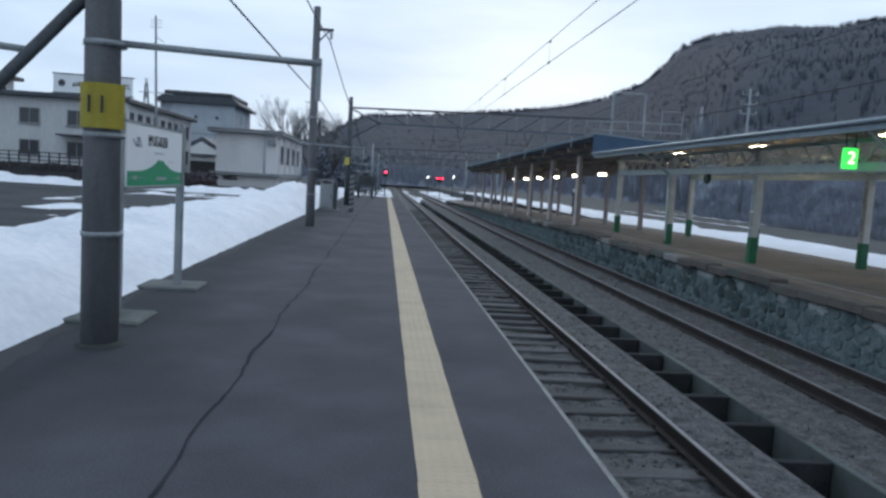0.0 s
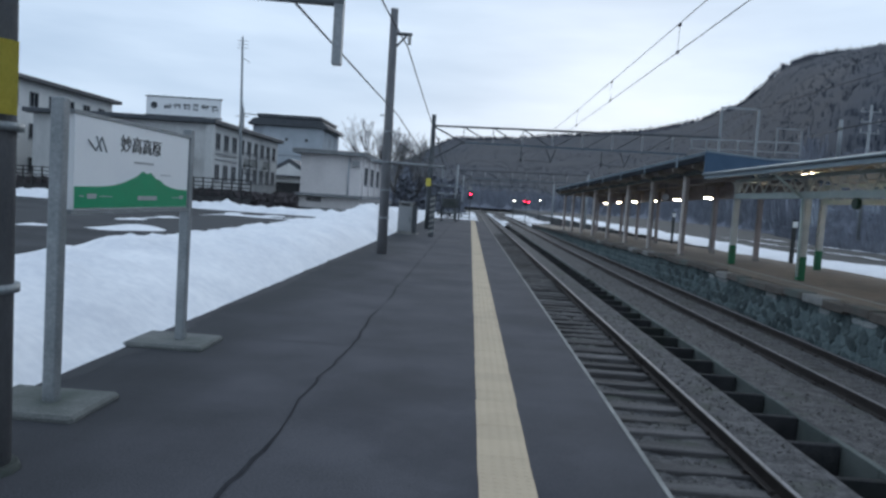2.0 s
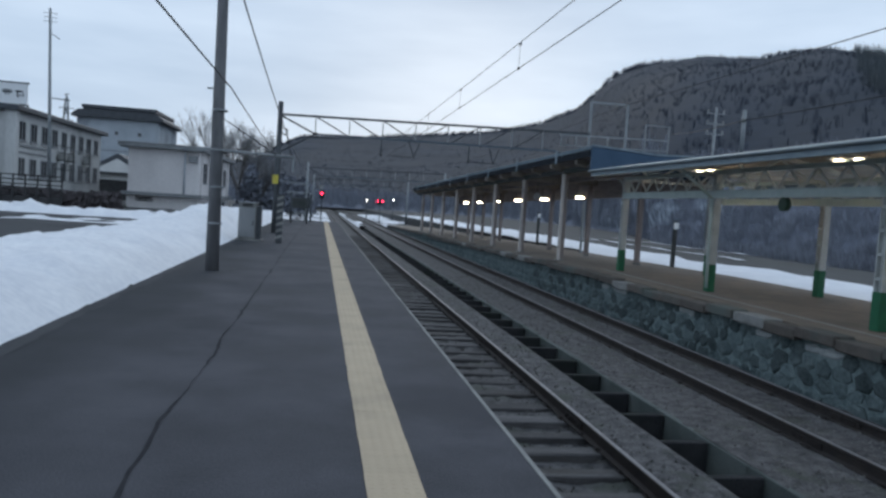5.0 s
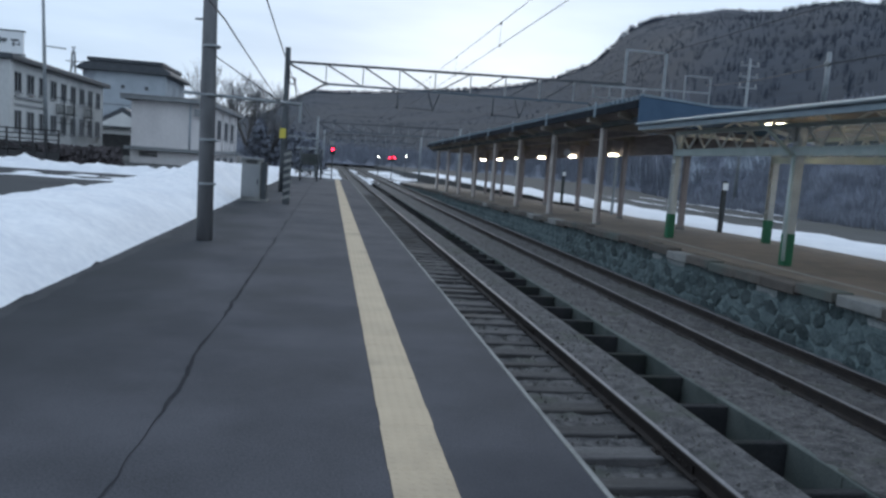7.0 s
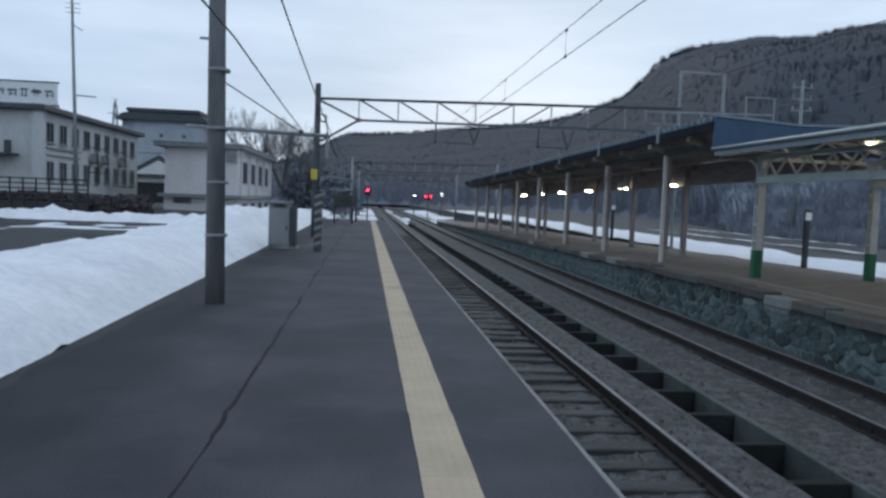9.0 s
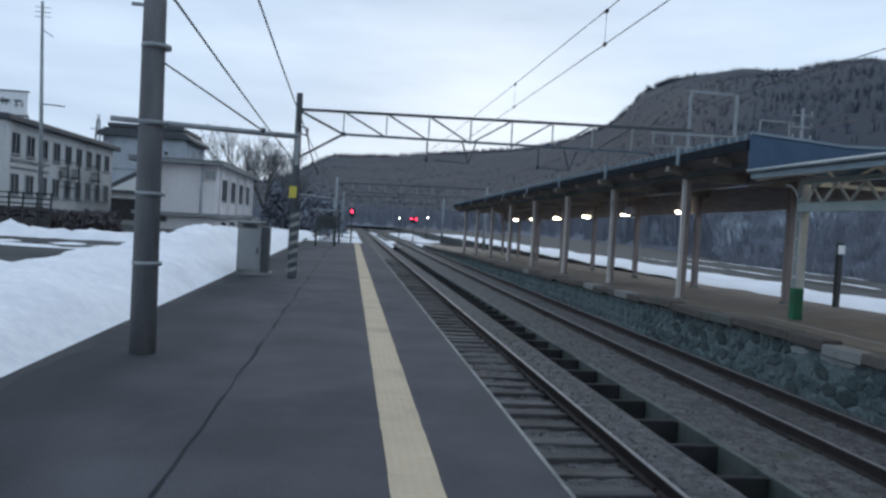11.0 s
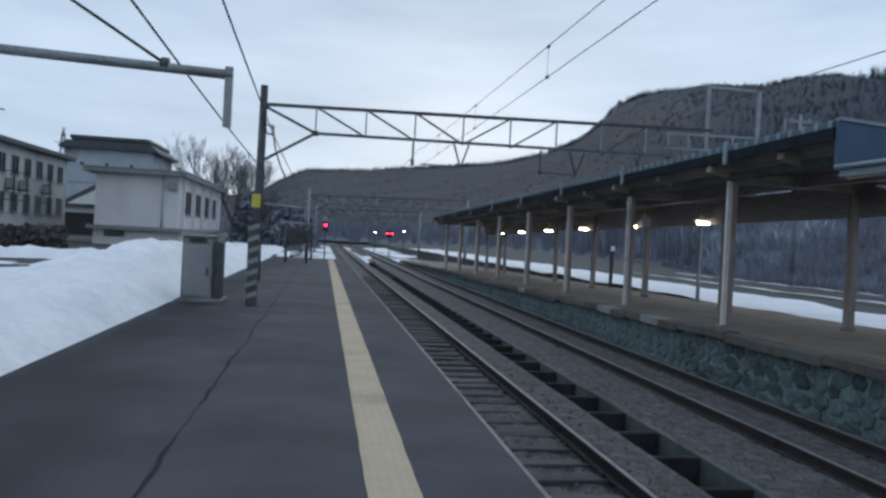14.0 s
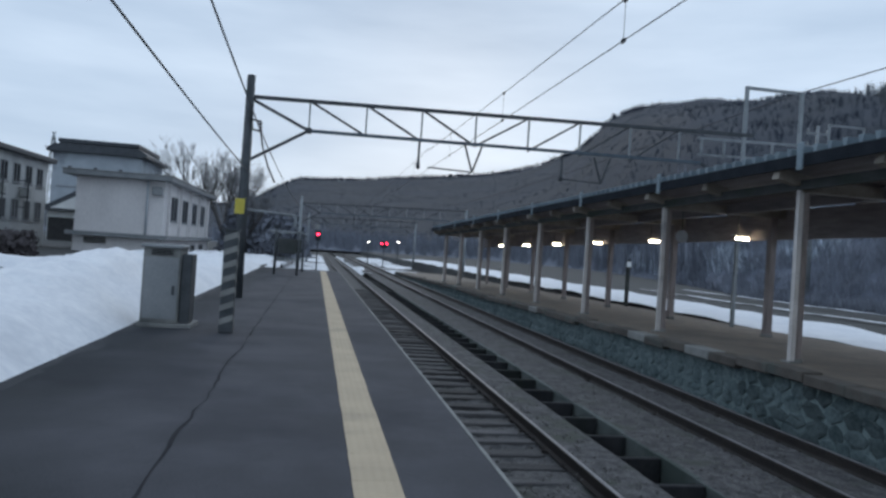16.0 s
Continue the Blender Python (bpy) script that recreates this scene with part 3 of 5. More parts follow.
# ---- poles, arms, stay ----
def arm_pole(x, y, r, top, arm_z, reach, label, stay):
    p = thing("utility_pole", label, "utility pole", (x, y, 0), "platform poles")
    bm = bmesh.new()
    tube(bm, (0, 0, -0.6), (-0.05, 0, top), r * 0.94, r * 0.66, 20)
    part("shaft", bm, POLE_CONC, p)
    bm = bmesh.new()
    tube(bm, (-0.05 if stay else -0.4, 0, arm_z + 0.02), (reach, 0, arm_z - 0.03), 0.028, n=10)
    arm = part("arm", bm, STEEL, p, "grey steel pipe arm")
    bm = bmesh.new()
    box(bm, reach - 0.04, reach + 0.002, -0.021, 0.021, arm_z - 0.32, arm_z + 0.012)
    part("drop_bracket", bm, STEEL, arm)
    for z in (arm_z, arm_z - 0.7, arm_z + 0.75, 0.9):
        bm = bmesh.new()
        tube(bm, (0, 0, z - 0.02), (0, 0, z + 0.02), r * 0.93 + 0.012, n=20)
        part("clamp_band", bm, STEEL, p)
    bm = bmesh.new()
    bar(bm, (-0.25, 0, arm_z + 1.15), (0.05, 0, arm_z + 1.15), 0.03, 0.03)
    part("step_bolt", bm, STEEL, p)
    bm = bmesh.new()
    bar(bm, (-0.06, 0, 5.45), (0.42, 0, 5.45), 0.06, 0.07)
    bar(bm, (0.0, 0, 5.1), (0.3, 0, 5.42), 0.04, 0.04)
    part("cross_arm", bm, DARK_STEEL, p)
    bm = bmesh.new()
    for k in range(4):
        tube(bm, (0.36, 0, 5.42 - 0.06 * k), (0.36, 0, 5.38 - 0.06 * k), 0.055, 0.03, 10)
    part("insulator", bm, PALE_CONC, p)
    if stay:
        bm = bmesh.new()
        tube(bm, (-0.02, 0, 2.86), (-2.85, 0.1, -0.15), 0.05, n=12)
        part("stay_strut", bm, DARK_STEEL, p, "thick slanting grey stay pipe")
        bm = bmesh.new()
        tube(bm, (-1.6, 0.0, arm_z + 0.0), (-0.56, 0.05, arm_z - 0.08), 0.028, n=8)
        part("side_pipe", bm, STEEL, p)
    else:
        bm = bmesh.new()
        tube(bm, (-0.02, 0, 2.95), (1.07, 0, arm_z), 0.009, n=6)
        part("tie_rod", bm, WIRE, p, "thin dark tie rod holding the arm")
        bm = bmesh.new()
        tube(bm, (1.05, 0, arm_z), (1.09, 0, arm_z), 0.036, n=10)
        part("tie_clamp", bm, DARK_STEEL, p)
    return p


p1 = arm_pole(-2.095, 5.5, 0.157, 7.6, 2.37, 1.66, "weathered grey concrete pole with a yellow numbered plate", True)
bm = bmesh.new()
n, r = 12, 0.172
ring = [[(r * math.cos(a), r * math.sin(a), z) for a in [radians(-168 + 156 * i / n) for i in range(n + 1)]] for z in (1.72, 2.06)]
vs = [[bm.verts.new(c) for c in row] for row in ring]
for i in range(n):
    bm.faces.new((vs[0][i], vs[0][i + 1], vs[1][i + 1], vs[1][i]))
bmesh.ops.solidify(bm, geom=bm.faces[:], thickness=0.004)
plate = part("number_plate", bm, YELLOW, p1, "yellow plate with black number 11")
lettering("plate_number", "11", 0.19, BLACK, plate, pose(0.0, -0.182, 1.89, 90, 0, 0))
bm = bmesh.new()
tube(bm, (0, 0, -0.05), (0, 0, 0.035), 0.21, 0.17, 14)
part("footing", bm, DARK_CONC, p1)
arm_pole(-1.93, 20.52, 0.14, 6.05, 2.29, 1.43, "slim grey concrete pole with a pipe arm", False)

# ---- station name board ----
sx = -2.34
board = thing("station_sign", "white station name board with green mountain band on two grey legs", "station sign", (sx, 7.6, 0))
for y in (6.55, 8.62):
    bm = bmesh.new()
    box(bm, -0.041, 0.041, y - 7.6 - 0.041, y - 7.6 + 0.041, 0.03, 1.93)
    leg = part("leg", bm, STEEL, board, bevel=0.008)
    bm = bmesh.new()
    box(bm, -0.40, 0.30, y - 7.6 - 0.30, y - 7.6 + 0.30, -0.12, 0.04)
    part("footing", bm, FOOTING, leg, bevel=0.02)
L0, L1, Z0, Z1 = -0.93, 0.96, 1.24, 1.85
bm = bmesh.new()
box(bm, -0.03, 0.028, L0, L1, Z0, Z1)
panel = part("panel", bm, WHITE, board, bevel=0.004)
bm = bmesh.new()
for a, b, c, d in ((L0 - 0.02, L1 + 0.02, Z0 - 0.03, Z0), (L0 - 0.02, L1 + 0.02, Z1, Z1 + 0.025)):
    box(bm, -0.035, 0.034, a, b, c, d)
part("panel_rim", bm, STEEL, panel)
bm = bmesh.new()
ridge = []
for i in range(41):
    u = i / 40
    h = 0.142 + 0.02 * u * (1 - u)
    peak = 0.10 * math.exp(-((u - 0.55) / 0.19) ** 2) + 0.03 * math.exp(-((u - 0.52) / 0.03) ** 2) + 0.028 * math.exp(-((u - 0.60) / 0.03) ** 2) + 0.012 * math.exp(-((u - 0.69) / 0.025) ** 2)
    ridge.append((L0 + 0.012 + (L1 - L0 - 0.024) * u, Z0 + 0.008 + h + peak))
lo = [bm.verts.new((0.0305, y, Z0 + 0.008)) for y, _ in ridge]
hi = [bm.verts.new((0.0305, y, z)) for y, z in ridge]
for i in range(40):
    bm.faces.new((lo[i], lo[i + 1], hi[i + 1], hi[i]))
part("mountain_band", bm, SIGN_GREEN, panel, "green printed mountain outline")
lettering("station_name", "妙高高原", 0.155, BLACK, panel, pose(0.031, 0.03, 1.70, 90, 0, 90) @ Matrix.Diagonal((1.12, 0.84, 1.0, 1.0)))


def bars(name, specs, material, x=0.033):
    bm = bmesh.new()
    for y0, y1, z0, z1 in specs:
        box(bm, x - 0.002, x, y0, y1, z0, z1)
    part(name, bm, material, panel)


bars("small_print", [(-0.1, 0.24, 1.578, 1.59), (0.38, 0.58, 1.50, 1.506)], GREY_PRINT)
bars("white_print", [(-0.86, -0.8, 1.325, 1.333), (-0.76, -0.64, 1.312, 1.345), (-0.6, -0.42, 1.325, 1.331), (-0.02, 0.32, 1.302, 1.334), (0.62, 0.76, 1.32, 1.327), (0.78, 0.86, 1.312, 1.342)], GREY_PRINT)
bm = bmesh.new()
for a, b in (((-0.78, 1.70), (-0.66, 1.62)), ((-0.66, 1.62), (-0.58, 1.74)), ((-0.58, 1.74), (-0.5, 1.62)), ((-0.66, 1.74), (-0.58, 1.62))):
    bar(bm, (0.031, 0.12 * -0.65 + 0.88 * a[0], 1.68 + 0.8 * (a[1] - 1.68)), (0.031, 0.12 * -0.65 + 0.88 * b[0], 1.68 + 0.8 * (b[1] - 1.68)), 0.008, 0.008)
part("emblem", bm, STEEL, panel)

# ---- equipment cabinet, striped post ----
cab = thing("equipment_cabinet", "pale grey metal equipment cabinet with dark vent at its top", "equipment cabinet", (-2.2, 31.0, 0))
bm = bmesh.new()
box(bm, -0.36, 0.20, -0.28, 0.30, 0.06, 1.22)
body = part("body", bm, CONCRETE, cab, bevel=0.012)
bm = bmesh.new()
box(bm, -0.33, 0.17, -0.292, -0.281, 0.12, 1.08)
door = part("door", bm, EAVE, cab, bevel=0.003)
bm = bmesh.new()
box(bm, 0.09, 0.13, -0.315, -0.293, 0.5, 0.64)
part("handle", bm, DARK_STEEL, door)
bm = bmesh.new()
box(bm, -0.39, 0.23, -0.33, 0.35, 1.22, 1.27)
part("cap", bm, EAVE, cab, bevel=0.01)
bm = bmesh.new()
for k in range(4):
    box(bm, -0.24, 0.08, -0.296, -0.281, 1.115 + 0.022 * k, 1.128 + 0.022 * k)
part("vent", bm, BLACK, cab)
bm = bmesh.new()
box(bm, -0.42, 0.42, -0.36, 0.36, -0.1, 0.06)
part("plinth", bm, CONCRETE, cab, bevel=0.01)
bm = bmesh.new()
box(bm, 0.205, 0.36, -0.24, 0.2, 0.06, 1.14)
part("side_box", bm, DARK_STEEL, cab, bevel=0.01)

post = thing("striped_post", "steel guard post with dark and pale slanting stripes", "guard post", (-1.23, 30.4, 0))
bm = bmesh.new()
box(bm, -0.10, 0.10, -0.10, 0.10, 0, 1.55)
part("casing", bm, DARK_STEEL, post, bevel=0.015)
for k in range(7):
    bm = bmesh.new()
    z = 0.12 + 0.21 * k
    for s0, s1, f in ((-0.132, -0.134, 0), (0.132, 0.134, 1)):
        if f == 0:
            vs = [bm.verts.new(c) for c in ((-0.10, -0.103, z), (0.10, -0.103, z + 0.08), (0.10, -0.103, z + 0.17), (-0.10, -0.103, z + 0.09))]
        else:
            vs = [bm.verts.new(c) for c in ((0.103, -0.10, z + 0.17), (0.103, 0.10, z + 0.09), (0.103, 0.10, z), (0.103, -0.10, z + 0.08))]
        bm.faces.new(vs)
    part("stripe", bm, CONCRETE, post)
bm = bmesh.new()
box(bm, -0.12, 0.12, -0.12, 0.12, 1.55, 1.585)
part("cap", bm, DARK_STEEL, post)


# ---- catenary gantries ----
def gantry(at, full, label):
    g = thing("catenary_gantry", label, "catenary gantry", at, "catenary gantries")
    bm = bmesh.new()
    tube(bm, (0, 0, -0.9), (0, 0, 5.42), 0.145, 0.10, 14)
    part("pole", bm, DARK_STEEL if full else STEEL, g)
    reach = 13.4
    top = lambda x: 4.9 + 0.022 * x
    low = 4.2
    bm = bmesh.new()
    bar(bm, (0, 0, top(0)), (reach, 0, top(reach)), 0.10, 0.085)
    part("top_chord", bm, DARK_STEEL, g)
    bm = bmesh.new()
    bar(bm, (1.45, 0, low), (reach - 1.5, 0, low + 0.12), 0.09, 0.075)
    part("bottom_chord", bm, ROOF_BLUE, g)
    for a, b in (((0, top(0) - 0.03), (1.45, low)), ((0, 3.32), (1.45, low)), ((reach - 1.5, low + 0.12), (reach, 3.4))):
        bm = bmesh.new()
        bar(bm, (a[0], 0, a[1]), (b[0], 0, b[1]), 0.07, 0.07)
        part("strut", bm, DARK_STEEL, g)
    xs = [1.45 + 1.4 * k for k in range(8)]
    for k, x in enumerate(xs):
        bm = bmesh.new()
        bar(bm, (x, 0, low + 0.012 * k), (x, 0, top(x)), 0.04, 0.04)
        part("vertical", bm, STEEL, g)
        if k < 7:
            bm = bmesh.new()
            a, b = ((x, top(x)), (xs[k + 1], low)) if k < 3 else ((x, low), (xs[k + 1], top(xs[k + 1])))
            bar(bm, (a[0], 0, a[1]), (b[0], 0, b[1]), 0.05, 0.05)
            part("diagonal", bm, DARK_STEEL, g)
    bm = bmesh.new()
    box(bm, 1.38, 1.52, -0.06, 0.06, low - 0.07, low + 0.07)
    part("gusset", bm, DARK_STEEL, g)
    for x, z0, z1, w in ((4.22, low, 3.62, 0.0), (5.62, low, 3.53, 0.22), (8.0, low, 3.62, 0.0), (9.1, low, 3.53, 0.22)):
        bm = bmesh.new()
        if w:
            for s in (-1, 1):
                bar(bm, (x + s * w, 0, z0), (x, 0, z1), 0.045, 0.045)
            bar(bm, (x, 0, z1), (x - 1.15, 0, z1 + 0.03), 0.035, 0.035)
        else:
            bar(bm, (x, 0, z0), (x, 0, z1), 0.05, 0.05)
            tube(bm, (x, 0, z1 + 0.05), (x, 0, z1 - 0.12), 0.05, n=10)
        part("hanger", bm, DARK_STEEL, g)
    if not full:
        bm = bmesh.new()
        tube(bm, (reach, 0, -0.9), (reach, 0, 5.3), 0.14, 0.11, 14)
        part("pole", bm, STEEL, g)
    return g


g1 = gantry((-1.78, 37.3, 0), True, "dark steel truss gantry carrying the overhead line")
bm = bmesh.new()
bar(bm, (0.0, -0.1, 4.35), (0.32, -0.1, 4.30), 0.04, 0.04)
for k in range(3):
    tube(bm, (0.3, -0.1, 4.27 - 0.08 * k), (0.3, -0.1, 4.21 - 0.08 * k), 0.055, 0.03, 10)
part("insulator", bm, DARK_STEEL, g1)
bm = bmesh.new()
cable = [(0.02, -0.12, 4.7), (0.12, -0.12, 4.1), (0.32, -0.12, 4.05), (0.38, -0.12, 3.7), (0.55, -0.12, 3.2), (0.72, -0.1, 2.85)]
for a, b in zip(cable, cable[1:]):
    tube(bm, a, b, 0.022, n=6)
part("drop_cable", bm, WIRE, g1)
bm = bmesh.new()
box(bm, -0.17, 0.06, -0.165, -0.15, 2.03, 2.4)
part("number_plate", bm, YELLOW, g1, "yellow number plate")
bm = bmesh.new()
tube(bm, (0, -0.02, 2.16), (1.28, -0.02, 2.08), 0.03, n=10)
box(bm, 1.25, 1.31, -0.05, 0.01, 1.78, 2.09)
part("arm", bm, STEEL, g1, "grey steel pipe arm")
bm = bmesh.new()
bar(bm, (13.7, 0.9, -0.6), (13.7, 0.9, 6.78), 0.09, 0.09)
bar(bm, (15.45, 0.9, 4.5), (15.45, 0.9, 6.78), 0.09, 0.09)
bar(bm, (13.65, 0.9, 6.74), (15.5, 0.9, 6.74), 0.08, 0.08)
bar(bm, (12.3, 0.9, 5.16), (17.6, 0.9, 5.28), 0.06, 0.06)
bar(bm, (12.3, 0.9, 4.7), (17.6, 0.9, 4.8), 0.05, 0.05)
bar(bm, (16.4, 0.9, 5.92), (17.6, 0.9, 5.92), 0.05, 0.05)
for x, top in ((12.4, 5.2), (13.1, 5.2), (14.6, 5.2), (16.4, 5.95), (17.55, 5.95)):
    bar(bm, (x, 0.9, 4.65), (x, 0.9, top), 0.05, 0.05)
part("end_portal", bm, STEEL, g1, "pale steel portal at the end of the gantry")
for y, dx in ((78.5, 0.3), (112.0, 0.6)):
    gantry((-1.6 + dx, y, -0.35), False, "far steel truss gantry over the tracks")

# low pipe frames further along the platform edge
for x, y, w in ((-1.65, 51.0, 0.95), (-1.85, 55.5, 1.3)):
    fr = thing("pipe_barrier", "low grey pipe frame on two posts", "pipe frame", (x, y, 0), "pipe frames")
    for dx in (0.0, w):
        bm = bmesh.new()
        tube(bm, (dx, 0, -0.1), (dx, 0, 1.85), 0.05, n=8)
        part("post", bm, DARK_STEEL, fr)
    bm = bmesh.new()
    tube(bm, (-0.3, 0, 1.85), (w + 0.2, 0, 1.82), 0.035, n=8)
    part("rail", bm, STEEL, fr)
    bm = bmesh.new()
    tube(bm, (0, 0, 0.6), (w, 0, 0.6), 0.03, n=8)
    part("rail", bm, STEEL, fr)
    bm = bmesh.new()
    box(bm, 0.1, w - 0.1, -0.2, 0.2, 0.9, 1.55)
    part("relay_box", bm, DARK_CONC, fr, "dark metal relay box", bevel=0.02)

# ---- overhead wires ----
def wire(name, p, q, sag, r, label, n=14, group="overhead wires"):
    bm = bmesh.new()
    p, q = Vector(p), Vector(q)
    rings = []
    for i in range(n + 1):
        u = i / n
        c = p.lerp(q, u) - Vector((0, 0, 4 * sag * u * (1 - u)))
        rings.append([bm.verts.new(c + Vector((r * math.cos(1.2566 * k), 0, r * math.sin(1.2566 * k)))) for k in range(5)])
    for a, b in zip(rings, rings[1:]):
        for k in range(5):
            bm.faces.new((a[k], a[(k + 1) % 5], b[(k + 1) % 5], b[k]))
    return tagged(part(name, bm, WIRE), label, "wire", group)


wire("feeder_wire", (-1.7, -12, 5.1), (-1.7, 5.5, 4.9), 0.15, 0.016, "dark sagging feeder wire between poles")
wire("feeder_wire", (-1.7, 5.5, 4.9), (-1.6, 20.52, 5.15), 0.12, 0.016, "dark sagging feeder wire between poles")
wire("feeder_wire", (-1.6, 20.52, 5.15), (-1.48, 37.2, 4.1), 0.06, 0.016, "dark sagging feeder wire between poles")
wire("feeder_wire", (-1.48, 37.2, 4.1), (-1.3, 78.5, 4.2), 0.3, 0.016, "dark sagging feeder wire between poles")
wire("signal_cable", (-1.72, -12, 3.35), (-1.72, 20.4, 3.45), 0.06, 0.013, "thin dark cable beside the poles")
wire("signal_cable", (-1.72, 20.4, 3.45), (-1.68, 37.2, 3.05), 0.06, 0.013, "thin dark cable beside the poles")
CW = 2.72
for y0, y1 in ((-14, 37.3), (37.3, 78.5), (78.5, 112)):
    dx = -0.06 if y0 < 0 else 0.0
    wire("contact_wire", (CW + dx, y0, 3.52), (CW, y1, 3.52), 0.0, 0.0055, "contact wire of the overhead line", 6)
    wire("messenger_wire", (CW + dx - 0.02, y0, 4.05), (CW - 0.02, y1, 4.0), 0.16, 0.0055, "messenger wire of the overhead line", 16)
    bm = bmesh.new()
    for y in steps(y0 + 3, y1 - 3, 4.6):
        u = (y - y0) / (y1 - y0)
        zt = 4.02 - 0.64 * u * (1 - u)
        xw = CW + dx * (1 - u)
        tube(bm, (xw, y, 3.52), (xw, y, zt), 0.003, n=4)
        for z in (3.52, zt):
            box(bm, xw - 0.012, xw + 0.012, y - 0.035, y + 0.035, z - 0.018, z + 0.018)
    tagged(part("wire_droppers", bm, WIRE), "droppers hanging the contact wire", "wire dropper", "", "stuff")
for z in (6.72,):
    wire("feeder_wire", (13.5, -14, z + 0.1), (13.5, 38.2, z), 0.15, 0.016, "feeder wire above the island platform")
    wire("feeder_wire", (13.5, 38.2, z), (13.5, 112, z - 0.2), 0.5, 0.016, "feeder wire above the island platform")
wire("feeder_wire", (15.6, 38.2, 5.6), (10.0, 22.45, 4.08), 0.1, 0.016, "feeder wire above the island platform")
wire("feeder_wire", (10.0, 22.45, 4.08), (9.9, 4.0, 4.2), 0.1, 0.016, "feeder wire above the island platform")
for y in (22.45, 4.0):
    sp = thing("roof_pole", "short pale steel pole standing on the canopy roof", "pole", (10.0, y, 3.2))
    bm = bmesh.new()
    tube(bm, (0, 0, -0.03), (0, 0, 1.12), 0.055, 0.045, 10)
    part("shaft", bm, STEEL, sp)
    bm = bmesh.new()
    box(bm, -0.12, 0.12, -0.12, 0.12, -0.03, 0.03)
    part("base_plate", bm, STEEL, sp)
    bm = bmesh.new()
    tube(bm, (-0.02, 0, 0.84), (-0.02, 0, 0.94), 0.07, 0.05, 8)
    part("insulator", bm, PALE_CONC, sp)


# ---- island platform canopies ----
PY = [26.3, 21.3, 16.15, 11.0, 5.85, 0.7]
c1 = thing("platform_canopy", "old pale green steel canopy with lattice girders and cream posts", "platform canopy", (0, 0, 0), "island platform canopies")


RISE = 0.46


def lattice_post(x, y, top):
    bm = bmesh.new()
    for s in (-1, 1):
        box(bm, x - 0.08, x + 0.08, y + s * 0.075 - 0.012, y + s * 0.075 + 0.012, 0.62, top)
    box(bm, x - 0.012, x + 0.012, y - 0.063, y + 0.063, 0.62, top)
    for k in range(5):
        z = 0.8 + 0.38 * k
        box(bm, x - 0.083, x + 0.083, y - 0.055, y + 0.055, z, z + 0.05)
    p = part("post", bm, CREAM, c1)
    bm = bmesh.new()
    box(bm, x - 0.09, x + 0.09, y - 0.092, y + 0.092, 0.0, 0.62)
    part("green_foot", bm, GREEN, p, "green painted post foot", bevel=0.008)


for i, y in enumerate(PY):
    for x in (8.8, 11.55):
        lattice_post(x, y, 2.7)
        # curved knee brackets beside each post
        for s in (-1, 1):
            bm = bmesh.new()
            arc = [(x, y + s * (0.1 + 0.5 * (1 - math.cos(a))), 2.66 - 0.5 * (1 - math.sin(a))) for a in [radians(15 * k) for k in range(7)]]
            for a, b in zip(arc, arc[1:]):
                bar(bm, a, b, 0.05, 0.04)
            part("knee_bracket", bm, CREAM, c1)
    # roof truss across the platform
    bm = bmesh.new()
    bar(bm, (7.8, y, 2.7), (10.3, y, 2.7 + RISE), 0.07, 0.10)
    bar(bm, (12.8, y, 2.7), (10.3, y, 2.7 + RISE), 0.07, 0.10)
    bar(bm, (8.8, y, 2.66), (11.55, y, 2.66), 0.06, 0.08)
    for a, b in (((9.55, 2.66), (10.3, 2.64 + RISE)), ((11.05, 2.66), (10.3, 2.64 + RISE)), ((9.55, 2.66), (9.2, 3.0)), ((11.05, 2.66), (11.4, 3.0))):
        bar(bm, (a[0], y, a[1]), (b[0], y, b[1]), 0.05, 0.05)
    part("roof_truss", bm, CREAM, c1)
for x in (8.8, 11.55):
    for z0, z1, w, nm in ((2.13, 2.27, 0.16, "girder_beam"), (2.66, 2.72, 0.10, "girder_top")):
        bm = bmesh.new()
        box(bm, x - w / 2, x + w / 2, -6, 26.34, z0, z1)
        for zz in (z0, z1):
            box(bm, x - w / 2 - 0.025, x + w / 2 + 0.025, -6, 26.34, zz - 0.012, zz + 0.012)
        part(nm, bm, PALE_GREEN, c1, "pale green painted girder")
    for i in range(len(PY) - 1):
        a, b = PY[i + 1], PY[i]
        n = 12
        for k in range(n):
            ya, yb = a + 0.2 + (b - a - 0.4) * k / n, a + 0.2 + (b - a - 0.4) * (k + 1) / n
            bm = bmesh.new()
            z = (2.28, 2.66) if k % 2 else (2.66, 2.28)
            bar(bm, (x, ya, z[0]), (x, yb, z[1]), 0.04, 0.04)
            part("lattice_bar", bm, CREAM, c1)
